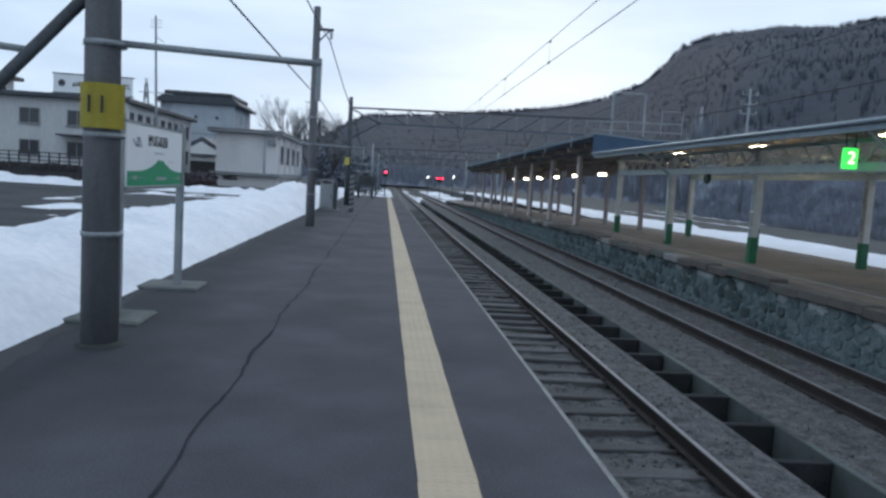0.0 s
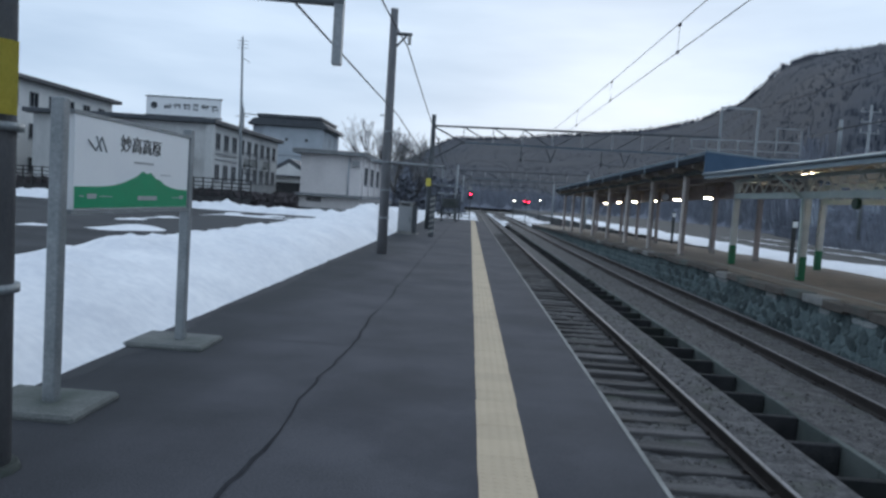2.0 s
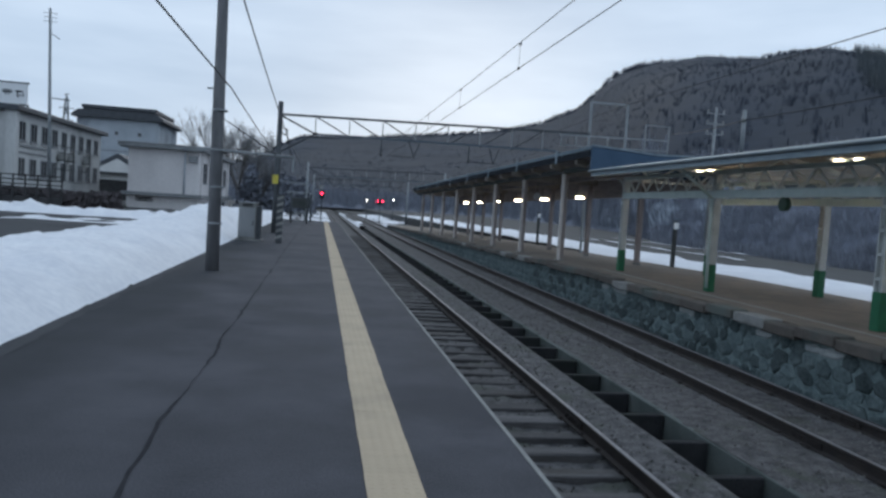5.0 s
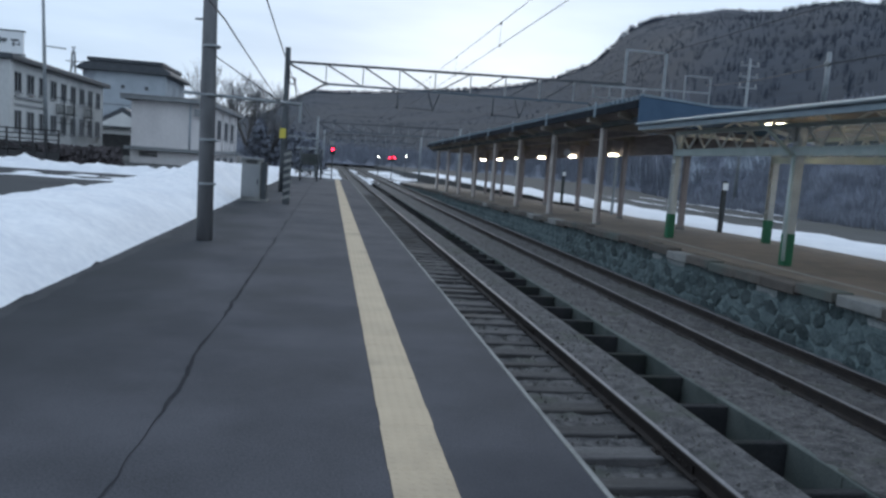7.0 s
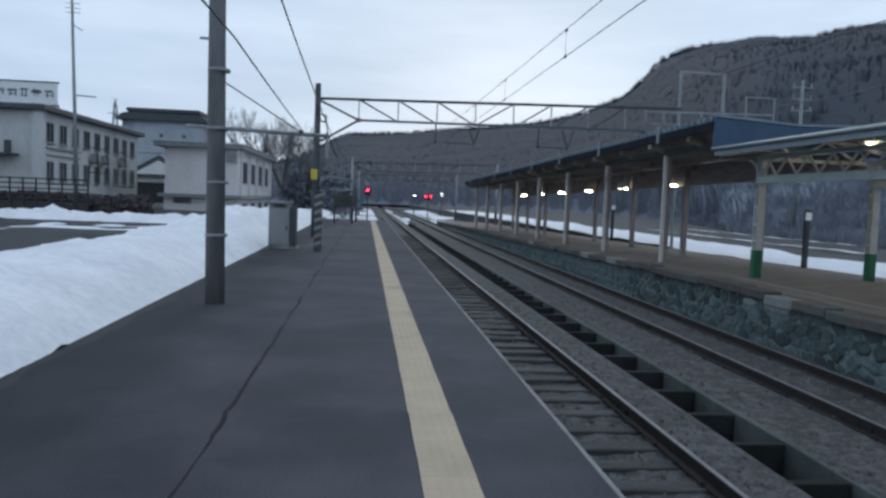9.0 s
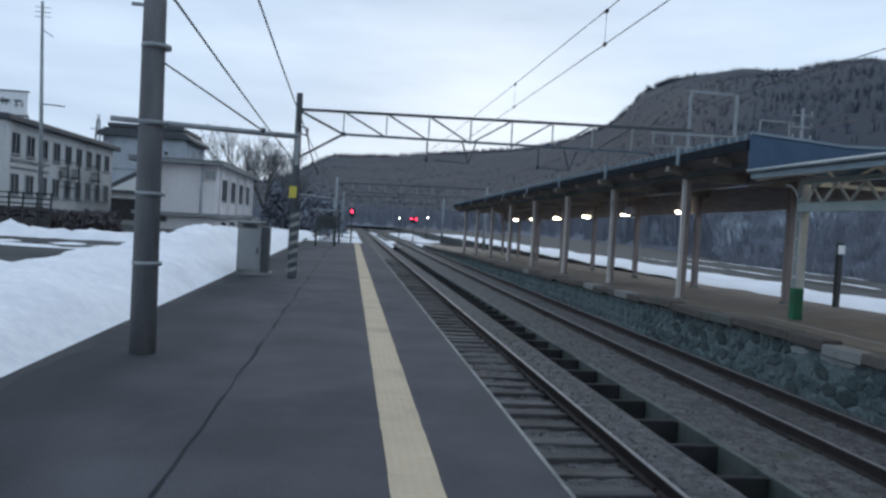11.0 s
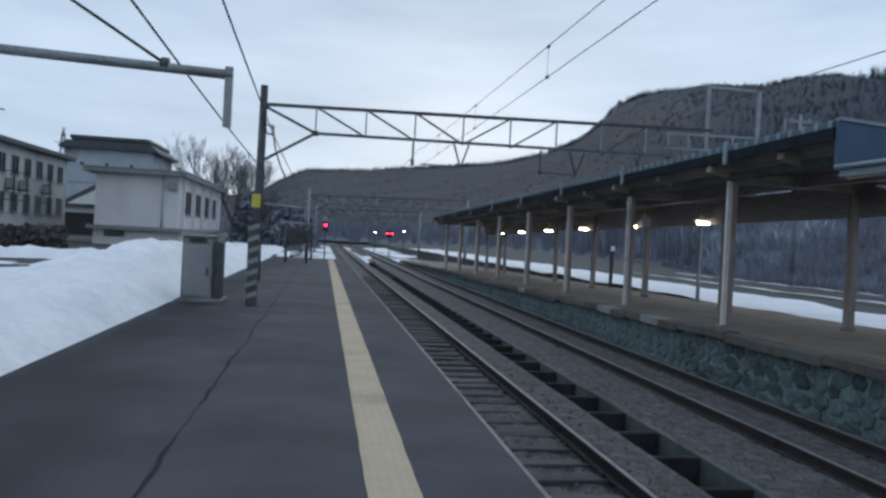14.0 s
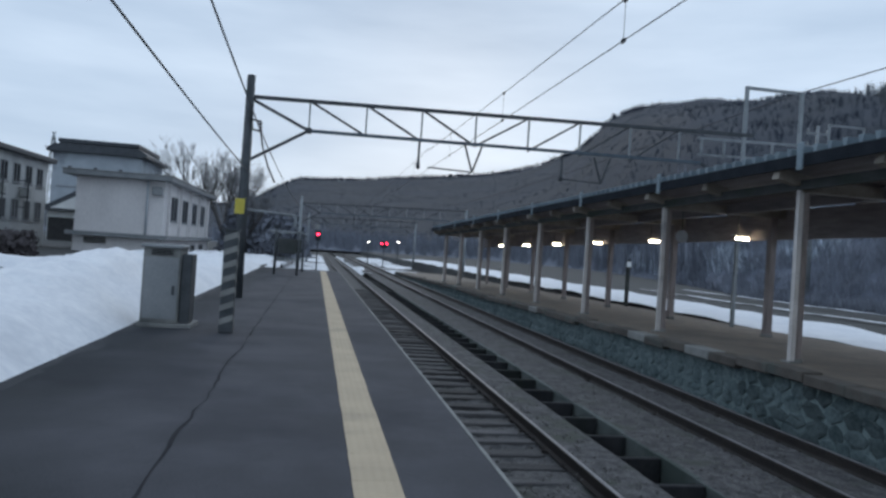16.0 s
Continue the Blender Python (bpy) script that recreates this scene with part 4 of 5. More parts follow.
for s, x0 in ((1, 7.75), (-1, 12.85)):
    for k in range(9):
        bm = bmesh.new()
        u0, u1 = k / 9, (k + 1) / 9 - 0.006
        xa, xb = x0 + (10.3 - x0) * u0, x0 + (10.3 - x0) * u1
        za, zb = 2.78 + RISE * u0, 2.78 + RISE * u1
        vs = [bm.verts.new(c) for c in ((xa, -6, za), (xb, -6, zb), (xb, 26.36, zb), (xa, 26.36, za), (xa, -6, za + 0.02), (xb, -6, zb + 0.02), (xb, 26.36, zb + 0.02), (xa, 26.36, za + 0.02))]
        for f in ((0, 1, 2, 3), (7, 6, 5, 4), (0, 4, 5, 1), (2, 6, 7, 3), (1, 5, 6, 2), (0, 3, 7, 4)):
            bm.faces.new([vs[i] for i in f])
        part("ceiling_board", bm, BOARDS, c1)
    bm = bmesh.new()
    prism(bm, [(x0 - 0.06 * s, 2.81), (10.3, 2.82 + RISE), (10.3, 2.88 + RISE), (x0 - 0.06 * s, 2.88)], -6.05, 26.38)
    part("roof", bm, ROOF_BLUE, c1, "blue-grey metal roof")
    bm = bmesh.new()
    box(bm, min(x0, x0 - 0.05 * s), max(x0, x0 - 0.05 * s), -6, 26.36, 2.69, 2.805)
    part("fascia", bm, FASCIA, c1, "pale blue-grey fascia board")
    bm = bmesh.new()
    tube(bm, (x0 - 0.10 * s, -6, 2.835), (x0 - 0.10 * s, 26.38, 2.835), 0.04, n=10)
    part("gutter", bm, FASCIA, c1)
for y in steps(-5.6, 25.9, 0.86):
    bm = bmesh.new()
    bar(bm, (7.78, y, 2.73), (8.8, y, 2.73 + 0.41 * RISE), 0.05, 0.09)
    part("rafter", bm, TIMBER, c1)
for y in (21.3, 11.0):
    bm = bmesh.new()
    for a, b in (((7.8, y - 0.13, 2.72), (8.62, y - 0.13, 2.1)), ((8.62, y - 0.13, 2.1), (8.66, y - 0.13, 0.1))):
        tube(bm, a, b, 0.035, n=8)
    part("downpipe", bm, PALE_GREEN, c1)

END2 = 68.2
c2 = thing("platform_canopy", "long canopy with shallow butterfly roof on faded cream posts", "platform canopy", (0, 0, 0), "island platform canopies")
Y2 = [30.27 + 5.02 * k for k in range(8)]
V0, VE = 3.14, 3.30
for y in Y2:
    # slender white steel post at the track side with a timber post beside it
    bm = bmesh.new()
    x = 8.22
    for s in (-1, 1):
        box(bm, x - 0.044, x + 0.044, y + s * 0.036 - 0.008, y + s * 0.036 + 0.008, 0.0, 3.1)
        box(bm, x + s * 0.036 - 0.0075, x + s * 0.036 + 0.0075, y - 0.027, y + 0.027, 0.0, 3.1)
    p = part("post", bm, PINK_CREAM, c2)
    bm = bmesh.new()
    box(bm, x - 0.12, x + 0.10, y - 0.12, y + 0.12, 0, 0.03)
    part("base_plate", bm, CONCRETE, p)
    for x, h in ((8.335, 0.058), (11.1, 0.085)):
        bm = bmesh.new()
        box(bm, x - h, x + h, y + 0.02 - h, y + 0.02 + h, 0.0, V0 - 0.2)
        p = part("timber_post", bm, POST_TIMBER, c2, "weathered pink-brown timber post", bevel=0.012)
        bm = bmesh.new()
        box(bm, x - h - 0.02, x + h + 0.02, y - h, y + h + 0.04, 0, 0.07)
        part("base_stone", bm, CONCRETE, p, bevel=0.01)
    for x, s in ((8.22, -1), (11.45, 1)):
        bm = bmesh.new()
        bar(bm, (x - 0.3 * s, y, V0 - 0.06), (x + 0.48 * s, y, VE - 0.07), 0.18, 0.2)
        part("bracket", bm, TIMBER, c2, "cream painted roof bracket")
    bm = bmesh.new()
    bar(bm, (8.22, y, V0 - 0.10), (11.45, y, V0 - 0.10), 0.16, 0.2)
    part("cross_beam", bm, TIMBER, c2)
for y in [v + 2.51 for v in Y2] + [28.0]:
    for s, x in ((-1, 8.3), (1, 11.4)):
        bm = bmesh.new()
        bar(bm, (x, y, V0 - 0.02), (x + 0.48 * s, y, VE - 0.06), 0.17, 0.19)
        part("rafter_end", bm, TIMBER, c2)
for x, deep in ((8.22, 0.16), (9.85, 0.2), (11.45, 0.72)):
    bm = bmesh.new()
    box(bm, x - 0.07, x + 0.07, 26.6, END2, V0 - deep, V0 + 0.0)
    # track-side purlin coloured dark to paint the shade under the eave
    part("purlin", bm, DARK_CONC if x < 9 else WOOD, c2, "dark timber girder" if deep > 0.3 else "")
for s, x0 in ((1, 7.78), (-1, 12.0)):
    for k in range(10):
        bm = bmesh.new()
        u0, u1 = k / 10, (k + 1) / 10 - 0.005
        xa, xb = x0 + (9.85 - x0) * u0, x0 + (9.85 - x0) * u1
        za, zb = VE + 0.02 - 0.14 * u0, VE + 0.02 - 0.14 * u1
        vs = [bm.verts.new(c) for c in ((xa, 26.55, za), (xb, 26.55, zb), (xb, END2, zb), (xa, END2, za), (xa, 26.55, za + 0.025), (xb, 26.55, zb + 0.025), (xb, END2, zb + 0.025), (xa, END2, za + 0.025))]
        for f in ((0, 1, 2, 3), (7, 6, 5, 4), (0, 4, 5, 1), (2, 6, 7, 3), (1, 5, 6, 2), (0, 3, 7, 4)):
            bm.faces.new([vs[i] for i in f])
        part("ceiling_board", bm, WOOD, c2)
    bm = bmesh.new()
    prism(bm, [(x0 - 0.04 * s, VE + 0.06), (9.85, VE - 0.08), (9.85, VE - 0.02), (x0 - 0.04 * s, VE + 0.14)], 26.5, END2)
    part("roof", bm, ROOF_BLUE, c2, "blue-grey ribbed metal roof")
bm = bmesh.new()
box(bm, 7.69, 7.745, 26.5, END2, VE - 0.03, VE + 0.17)
part("fascia", bm, DARK_FASCIA, c2, "dark metal fascia")
bm = bmesh.new()
prism(bm, [(-0.03, 0.0), (0.03, 0.0), (0.062, 0.12), (-0.062, 0.12)], 0, 0.4)
rib = part("roof_rib", bm, FASCIA, c2)
rib.matrix_basis = pose(7.70, 26.6, VE + 0.17, 0, 0, -90)
y = 26.93
while y < END2 - 0.4:
    share("roof_rib", rib, pose(7.70, y, VE + 0.17, 0, 0, -90), c2)
    y += 0.33
for y in Y2:
    bm = bmesh.new()
    box(bm, 7.66, 7.695, y - 0.7 - 0.07, y - 0.7 + 0.07, VE - 0.09, VE + 0.36)
    part("snow_guard_plate", bm, FASCIA, c2, "teal-grey upright plate at the eave", bevel=0.006)
bm = bmesh.new()
outline = [(7.72, 2.86), (7.72, VE + 0.26), (8.7, VE + 0.2), (9.7, VE + 0.13), (12.02, VE + 0.2), (12.02, 2.80)]
prism(bm, outline, 26.42, 26.49)
gable = part("gable_panel", bm, BLUE, c2, "blue sheet metal end panel")
bm = bmesh.new()
for (xa, za), (xb, zb) in zip(outline[1:4], outline[2:5]):
    bar(bm, (xa, 26.45, za + 0.03), (xb, 26.45, zb + 0.03), 0.12, 0.05)
part("edge_flashing", bm, FASCIA, gable, "pale metal flashing on the panel top")


c2.matrix_basis = Matrix.Translation((0, DROP_Y, 0)) @ Matrix.Rotation(-math.atan(DROP), 4, "X") @ Matrix.Translation((0, -DROP_Y, 0))


def tube_lamp(x, y, z, rod, pair):
    la = thing("fluorescent_lamp", "lit warm white tube lamp hanging under a canopy", "lamp", (x, y, z), "platform lamps")
    for dy in ((-0.28, 0.28) if pair else (0.0,)):
        bm = bmesh.new()
        tube(bm, (-0.09 if pair else -0.25, dy, 0), (0.09 if pair else 0.25, dy, 0), 0.05 if pair else 0.036, n=10)
        part("tube", bm, LAMP if pair else LAMP_SMALL, la, "glowing warm tube")
        bm = bmesh.new()
        w = 0.24 if pair else 0.36
        prism(bm, [(-w, 0.058), (w, 0.058), (w - 0.04, 0.10), (0.04 - w, 0.10)], dy - 0.07, dy + 0.07)
        part("reflector", bm, CREAM, la)
        for s in (-1, 1):
            bm = bmesh.new()
            tube(bm, (0.2 * s, dy, 0.1), (0.2 * s, dy, rod), 0.009, n=6)
            part("rod", bm, DARK_STEEL, la)


for y in (24.4, 18.95, 13.6, 8.5):
    tube_lamp(10.2, y, 2.90, 0.36, True)
for y in (36.8, 41.95, 47.0, 52.1, 57.2, 62.3):
    tube_lamp(11.27, y, 2.46 + fall(y), 0.62, False)

num = thing("platform_number_sign", "green lit platform number sign hanging under the canopy", "lit sign", (8.4, 12.2, 2.33))
bm = bmesh.new()
box(bm, -0.13, 0.13, -0.05, 0.05, -0.185, 0.185)
case = part("case", bm, GREEN_LIT, num, bevel=0.015)
bm = bmesh.new()
for s in (-1, 1):
    tube(bm, (0.09 * s, 0, 0.185), (0.09 * s, 0, 0.55), 0.012, n=6)
part("hanger", bm, DARK_STEEL, num)
lettering("figure", "2", 0.31, LIT_FIGURE, num, pose(0, -0.054, 0, 90, 0, 0), "glowing figure 2")

for x, y, h in ((12.35, 30.1, 1.62), (12.35, 46.5, 1.85)):
    sp = thing("sign_post", "slim dark post with small white notice", "sign post", (x, y, fall(y)), "platform sign posts")
    bm = bmesh.new()
    box(bm, -0.065, 0.065, -0.05, 0.05, 0, h)
    part("post", bm, DARK_CONC, sp)
    bm = bmesh.new()
    box(bm, -0.09, 0.09, -0.075, -0.055, h - 0.28, h - 0.06)
    part("notice", bm, WHITE, sp)
rd = thing("round_sign", "small round sign hanging under the canopy", "round sign", (9.0, 35.9, 2.24))
bm = bmesh.new()
tube(bm, (0, -0.03, 0), (0, 0.03, 0), 0.15, n=16)
part("disc", bm, GREY_PRINT, rd)
bm = bmesh.new()
tube(bm, (0, 0, 0.15), (0, 0, 0.85), 0.012, n=6)
part("rod", bm, DARK_STEEL, rd)
ck = thing("platform_clock", "dark green round clock hanging from the pale green girder", "clock", (8.66, 18.6, 1.98))
bm = bmesh.new()
tube(bm, (-0.05, 0, 0), (0.05, 0, 0), 0.13, n=16)
part("case", bm, DARK_GREEN, ck)
bm = bmesh.new()
tube(bm, (0.05, 0, 0.1), (0.1, 0, 0.2), 0.015, n=6)
part("bracket", bm, DARK_STEEL, ck)


# ---- signals and lamps far along the line ----
def signal(x, y, z, base, lamps, disc, label):
    s = thing("railway_signal", label, "railway signal", (x, y, base), "railway signals")
    bm = bmesh.new()
    tube(bm, (0, 0, -0.3), (0, 0, z - base + 0.3), 0.06, n=8)
    part("mast", bm, DARK_STEEL, s)
    bm = bmesh.new()
    box(bm, -0.24 - 0.2 * (lamps - 1), 0.24 + 0.2 * (lamps - 1), -0.12, 0.02, z - base - 0.5, z - base + 0.3)
    head = part("head", bm, BLACK, s, bevel=0.05)
    for k in range(lamps):
        bm = bmesh.new()
        dx = (k - (lamps - 1) / 2) * 0.62
        tube(bm, (dx, -0.14, z - base), (dx, -0.2, z - base), 0.105, n=12)
        part("red_light", bm, RED, head, "glowing red light")
    if disc:
        bm = bmesh.new()
        tube(bm, (-0.1, -0.15, z - base + 0.62), (-0.1, -0.19, z - base + 0.62), 0.26, n=4)
        part("marker_plate", bm, PALE_CONC, s, "pale diamond marker plate")


signal(0.18, 81.6, 2.17, -1.1, 1, True, "railway signal showing red beside the line")
signal(8.3, 109.6, 1.9, -1.1, 2, False, "railway signal showing two red lights")
for x, y, z in ((11.3, 121.0, 2.3), (7.0, 118.0, 2.0)):
    yl = thing("yard_lamp", "small white lit lamp on a mast by the tracks", "lamp", (x, y, -1.1), "yard lamps")
    bm = bmesh.new()
    tube(bm, (0, 0, -0.3), (0, 0, z + 1.1), 0.06, n=6)
    part("mast", bm, DARK_STEEL, yl)
    bm = bmesh.new()
    tube(bm, (0, -0.1, z + 1.1), (0, -0.25, z + 1.1), 0.085, n=8)
    part("bulb", bm, LAMP_FAR, yl, "glowing white bulb")


# ---- buildings ----
def window(bm_frame, parent, m, proto):
    w = share("window", proto["f"], m, parent)
    share("pane", proto["p"], Matrix.Identity(4), w)
    share("mullion", proto["m"], Matrix.Identity(4), w)
    share("sill", proto["s"], Matrix.Identity(4), w)


def window_proto(w, h):
    t = 0.07
    bm = bmesh.new()
    loops = [[bm.verts.new((sx3 * (w / 2 - i), y3, sz3 * (h / 2 - i))) for sx3, sz3 in ((-1, -1), (1, -1), (1, 1), (-1, 1))] for i, y3 in ((0, 0.03), (0, -0.05), (t, -0.05), (t, 0.03))]
    for a, b in ((0, 1), (1, 2), (2, 3), (3, 0)):
        for k in range(4):
            bm.faces.new((loops[a][k], loops[a][(k + 1) % 4], loops[b][(k + 1) % 4], loops[b][k]))
    f = part("window", bm, EAVE)
    bm = bmesh.new()
    box(bm, -t / 2, t / 2, -0.045, -0.013, -h / 2 + t, h / 2 - t)
    m = part("mullion", bm, EAVE)
    bm = bmesh.new()
    box(bm, -w / 2 - 0.08, w / 2 + 0.08, -0.12, 0.03, -h / 2 - 0.07, -h / 2 - 0.002)
    s = part("sill", bm, EAVE)
    bm = bmesh.new()
    box(bm, -w / 2 + t, w / 2 - t, -0.012, 0.02, -h / 2 + t, h / 2 - t)
    p = part("pane", bm, GLASS)
    return {"f": f, "p": p, "m": m, "s": s}


protos = []


def building(name, label, x0, x1, y0, y1, z0, top, wall, category="building"):
    b = thing(name, label, category, (0, 0, 0))
    bm = bmesh.new()
    box(bm, x0, x1, y0, y1, z0, top)
    part("wall", bm, wall, b)
    return b


def face_windows(b, side, at, along, zs, w, h):
    """side 'x': a wall facing +x at x = at, along y; side 'y': a wall facing -y at y = at, along x."""
    pr = window_proto(w, h)
    protos.append(pr)
    for z in zs:
        for a in along:
            m = pose(at + 0.01, a, z, 0, 0, 90) if side == "x" else pose(a, at - 0.01, z)
            window(None, b, m, pr)


# two-storey white house with a flat overhanging roof
h1 = building("station_house", "two-storey white rendered house with flat overhanging roof", -16.1, -10.4, 72, 93.6, -1, 4.92, WALL_PINKISH, "house")
bm = bmesh.new()
box(bm, -16.8, -9.8, 71.2, 94.3, 4.92, 5.26)
part("roof", bm, EAVE, h1, "flat grey overhanging roof", bevel=0.05)
bm = bmesh.new()
box(bm, -16.5, -10.0, 71.5, 94.0, 0.92, 1.2)
part("ledge", bm, EAVE, h1, "grey storey ledge")
bm = bmesh.new()
box(bm, -16.13, -10.36, 71.96, 93.64, -1, 0.92)
part("base_wall", bm, WALL_PINKISH, h1, "stained lower wall")
bm = bmesh.new()
tube(bm, (-11.5, 71.9, 1.2), (-11.5, 71.9, 4.92), 0.07, n=8)
part("downpipe", bm, WALL_GREY, h1)
face_windows(h1, "x", -10.4, [75.5, 80, 84.5, 89], (3.15,), 2.7, 1.8)
face_windows(h1, "x", -10.36, [75.5, 80, 84.5, 89], (-0.05,), 2.2, 1.2)
for y in (73.3, 77.75, 82.25, 86.75, 91.3):
    bm = bmesh.new()
    box(bm, -10.4, -10.2, y - 0.16, y + 0.16, 1.2, 4.92)
    part("pilaster", bm, WALL_PINKISH, h1)
bm = bmesh.new()
box(bm, -11.15, -10.5, 71.55, 72.0, 3.95, 4.5)
part("vent_box", bm, EAVE, h1, "grey box under the eave", bevel=0.03)
bm = bmesh.new()
for k in range(5):
    box(bm, -15.4, -14.0, 71.9, 71.96, 0.42 + 0.09 * k, 0.48 + 0.09 * k)
part("vent_louvre", bm, BLACK, h1, "dark louvred vent under the ledge")
bm = bmesh.new()
box(bm, -16.85, -9.75, 71.15, 94.35, 5.26, 5.32)
part("roof_edge", bm, PALE_CONC, h1, "pale flashing on the roof edge")

# long white office
of = building("office_building", "long white two-storey office with rows of dark windows", -34, -20, 58.5, 78, -0.6, 6.0, WALL_OFFICE, "office building")
bm = bmesh.new()
box(bm, -34.6, -19.5, 57.9, 78.5, 6.0, 6.36)
part("roof", bm, ROOF_DARK, of, "dark flat roof edge", bevel=0.05)
bm = bmesh.new()
box(bm, -20.35, -19.75, 58.2, 58.8, -0.6, 6.42)
part("corner_pier", bm, WALL_OFFICE, of)
ys = [59.9 + 2.07 * k for k in range(9)]
face_windows(of, "x", -20.0, ys, (4.78, 2.35), 1.15, 1.3)
face_windows(of, "y", 58.5, [-23.5, -27, -30.5], (4.6, 2.2), 1.5, 1.2)
for k, y in enumerate((67.0, 69.1, 73.2)):
    bm = bmesh.new()
    box(bm, -19.98, -19.4, y - 0.3, y + 0.3, 3.15, 3.22)
    for z in (2.5, 3.8, 4.3):
        bar(bm, (-19.95, y - 0.35, z), (-19.35, y - 0.35, z), 0.06, 0.06)
    bar(bm, (-19.4, y - 0.35, 1.6), (-19.4, y - 0.35, 4.5), 0.08, 0.08)
    part("air_unit_bracket", bm, DARK_STEEL, of)
    bm = bmesh.new()
    box(bm, -19.9, -19.45, y - 0.35, y + 0.35, 3.24, 3.75)
    part("air_unit", bm, PALE_CONC, of, bevel=0.03)
for z, x0, x1 in ((3.75, -20.0, -19.88), (3.3, -20.0, -19.92)):
    bm = bmesh.new()
    box(bm, x0, x1, 59.2, 64.8, z, z + 0.12)
    part("ledge", bm, EAVE, of)
bm = bmesh.new()
box(bm, -24.6, -21.2, 57.3, 58.5, 3.2, 3.32)
bar(bm, (-21.6, 57.9, 3.26), (-21.6, 57.9, 4.1), 0.4, 0.1)
part("awning", bm, DARK_STEEL, of)
sg = thing("roof_sign", "white rooftop sign board with dark unreadable marks", "roof sign", (0, 66, 5.72))
bm = bmesh.new()
box(bm, -28.5, -21.95, -0.1, 0.1, 1.4, 2.95)
pn = part("panel", bm, WHITE, sg, bevel=0.02)
bm = bmesh.new()
for a, b in ((-28.6, -21.85),):
    box(bm, a, b, -0.14, 0.14, 2.95, 3.03)
    box(bm, a, b, -0.14, 0.14, 1.32, 1.4)
part("panel_rim", bm, DARK_STEEL, pn)
sg_rnd = random.Random(3)
for k in range(7):
    bm = bmesh.new()
    x = -27.8 + 0.82 * k
    if k == 0:
        tube(bm, (x, -0.11, 2.2), (x, -0.13, 2.2), 0.3, n=14)
    else:
        for _s in range(3):
            zz, w = sg_rnd.uniform(1.87, 2.43), sg_rnd.uniform(0.2, 0.34)
            box(bm, x + 0.38 - w, x + 0.38 + w, -0.13, -0.11, zz, zz + 0.06)
        for dx in (sg_rnd.uniform(0.1, 0.3), sg_rnd.uniform(0.4, 0.65)):
            z0 = sg_rnd.uniform(1.85, 2.05)
            box(bm, x + dx, x + dx + 0.06, -0.135, -0.115, z0, z0 + sg_rnd.uniform(0.3, 0.5))
    part("mark", bm, DARK_STEEL, pn)
for x in (-27.5, -22.2):
    bm = bmesh.new()
    bar(bm, (x, 0, 0.6), (x, 0, 1.4), 0.16, 0.16)
    bar(bm, (x, 1.4, 0.6), (x, 0.05, 2.2), 0.1, 0.1)
    part("leg", bm, STEEL, sg)

b3 = building("apartment_block", "pale three-storey block with dark flat roof", -52, -38, 60, 79, -0.6, 9.05, WALL_WHITE, "apartment block")
bm = bmesh.new()
box(bm, -52.6, -37.3, 59.3, 79.7, 9.05, 9.4)
part("roof", bm, ROOF_DARK, b3, "dark roof slab")
face_windows(b3, "x", -38.0, [62.2 + 2.9 * k for k in range(6)], (7.6, 4.9, 2.0), 1.3, 1.3)
face_windows(b3, "y", 60.0, [-40.5, -44.5, -48.5], (7.6, 4.9, 2.0), 1.4, 1.3)

ap = building("apartment_building", "tall grey building with stepped dark roof", -50.4, -34.3, 170, 190, -1, 15.5, WALL_GREY, "apartment building")
bm = bmesh.new()
prism(bm, [(-51.3, 15.9), (-51.3, 15.5), (-33.2, 15.5), (-33.2, 16.0), (-34.6, 17.0), (-49.9, 17.0)], 169, 191)
part("roof", bm, ROOF_DARK, ap, "dark mansard roof")
bm = bmesh.new()
box(bm, -49.2, -35.0, 169.6, 189, 17.0, 17.25)
box(bm, -49.4, -34.8, 169.4, 189.2, 17.35, 18.05)
part("roof_top", bm, ROOF_DARK, ap)
bm = bmesh.new()
box(bm, -49.5, -35.5, 169.92, 170, 8.8, 9.0)
part("ledge", bm, EAVE, ap)
face_windows(ap, "y", 170, [-47.2, -42.6, -38.0], (12.6,), 0.7, 0.7)

hs = building("house", "small old house with a dark tiled gable roof", -28.5, -21.5, 104, 114, -0.6, 3.2, WALL_WHITE, "house")
bm = bmesh.new()
prism(bm, [(-29.4, 3.0), (-20.6, 3.0), (-25, 5.6)], 103.2, 114.8)
part("roof", bm, ROOF_DARK, hs, "dark tiled gable roof")
bm = bmesh.new()
prism(bm, [(-28.0, 3.25), (-22, 3.25), (-25, 4.95)], 103.12, 103.19)
part("gable", bm, WALL_WHITE, hs)
# solid dark sheet in place of the shaded inside of the shed
bm = bmesh.new()
box(bm, -28.4, -21.6, 103.9, 104, -0.6, 2.3)
part("open_front", bm, FENCE, hs, "dark open shed front")
for pr in protos:
    for o in pr.values():
        bpy.data.objects.remove(o)
for az, el, r in ((7.6, 3.1, 640.0), (8.9, 3.1, 640.0)):
    x, y, z = r * math.sin(radians(az)), r * math.cos(radians(az)), r * math.tan(radians(el))
    hh = thing("hillside_house", "tiny pale house on the wooded hillside", "house", (x, y, z))
    bm = bmesh.new()
    box(bm, -5, 5, -4, 4, -12, 2.2)
    part("wall", bm, WALL_WHITE, hh)
    bm = bmesh.new()
    prism(bm, [(-6, 2.1), (6, 2.1), (0, 5)], -5, 5)
    part("roof", bm, SNOW, hh, "snowy roof")

# fence, mast, lattice tower
fn = thing("lattice_fence", "dark lattice fence beside the car park", "fence", (0, 51.4, 0))
bm = bmesh.new()
box(bm, -44, -14.6, 0.02, 0.06, -0.2, 0.62)
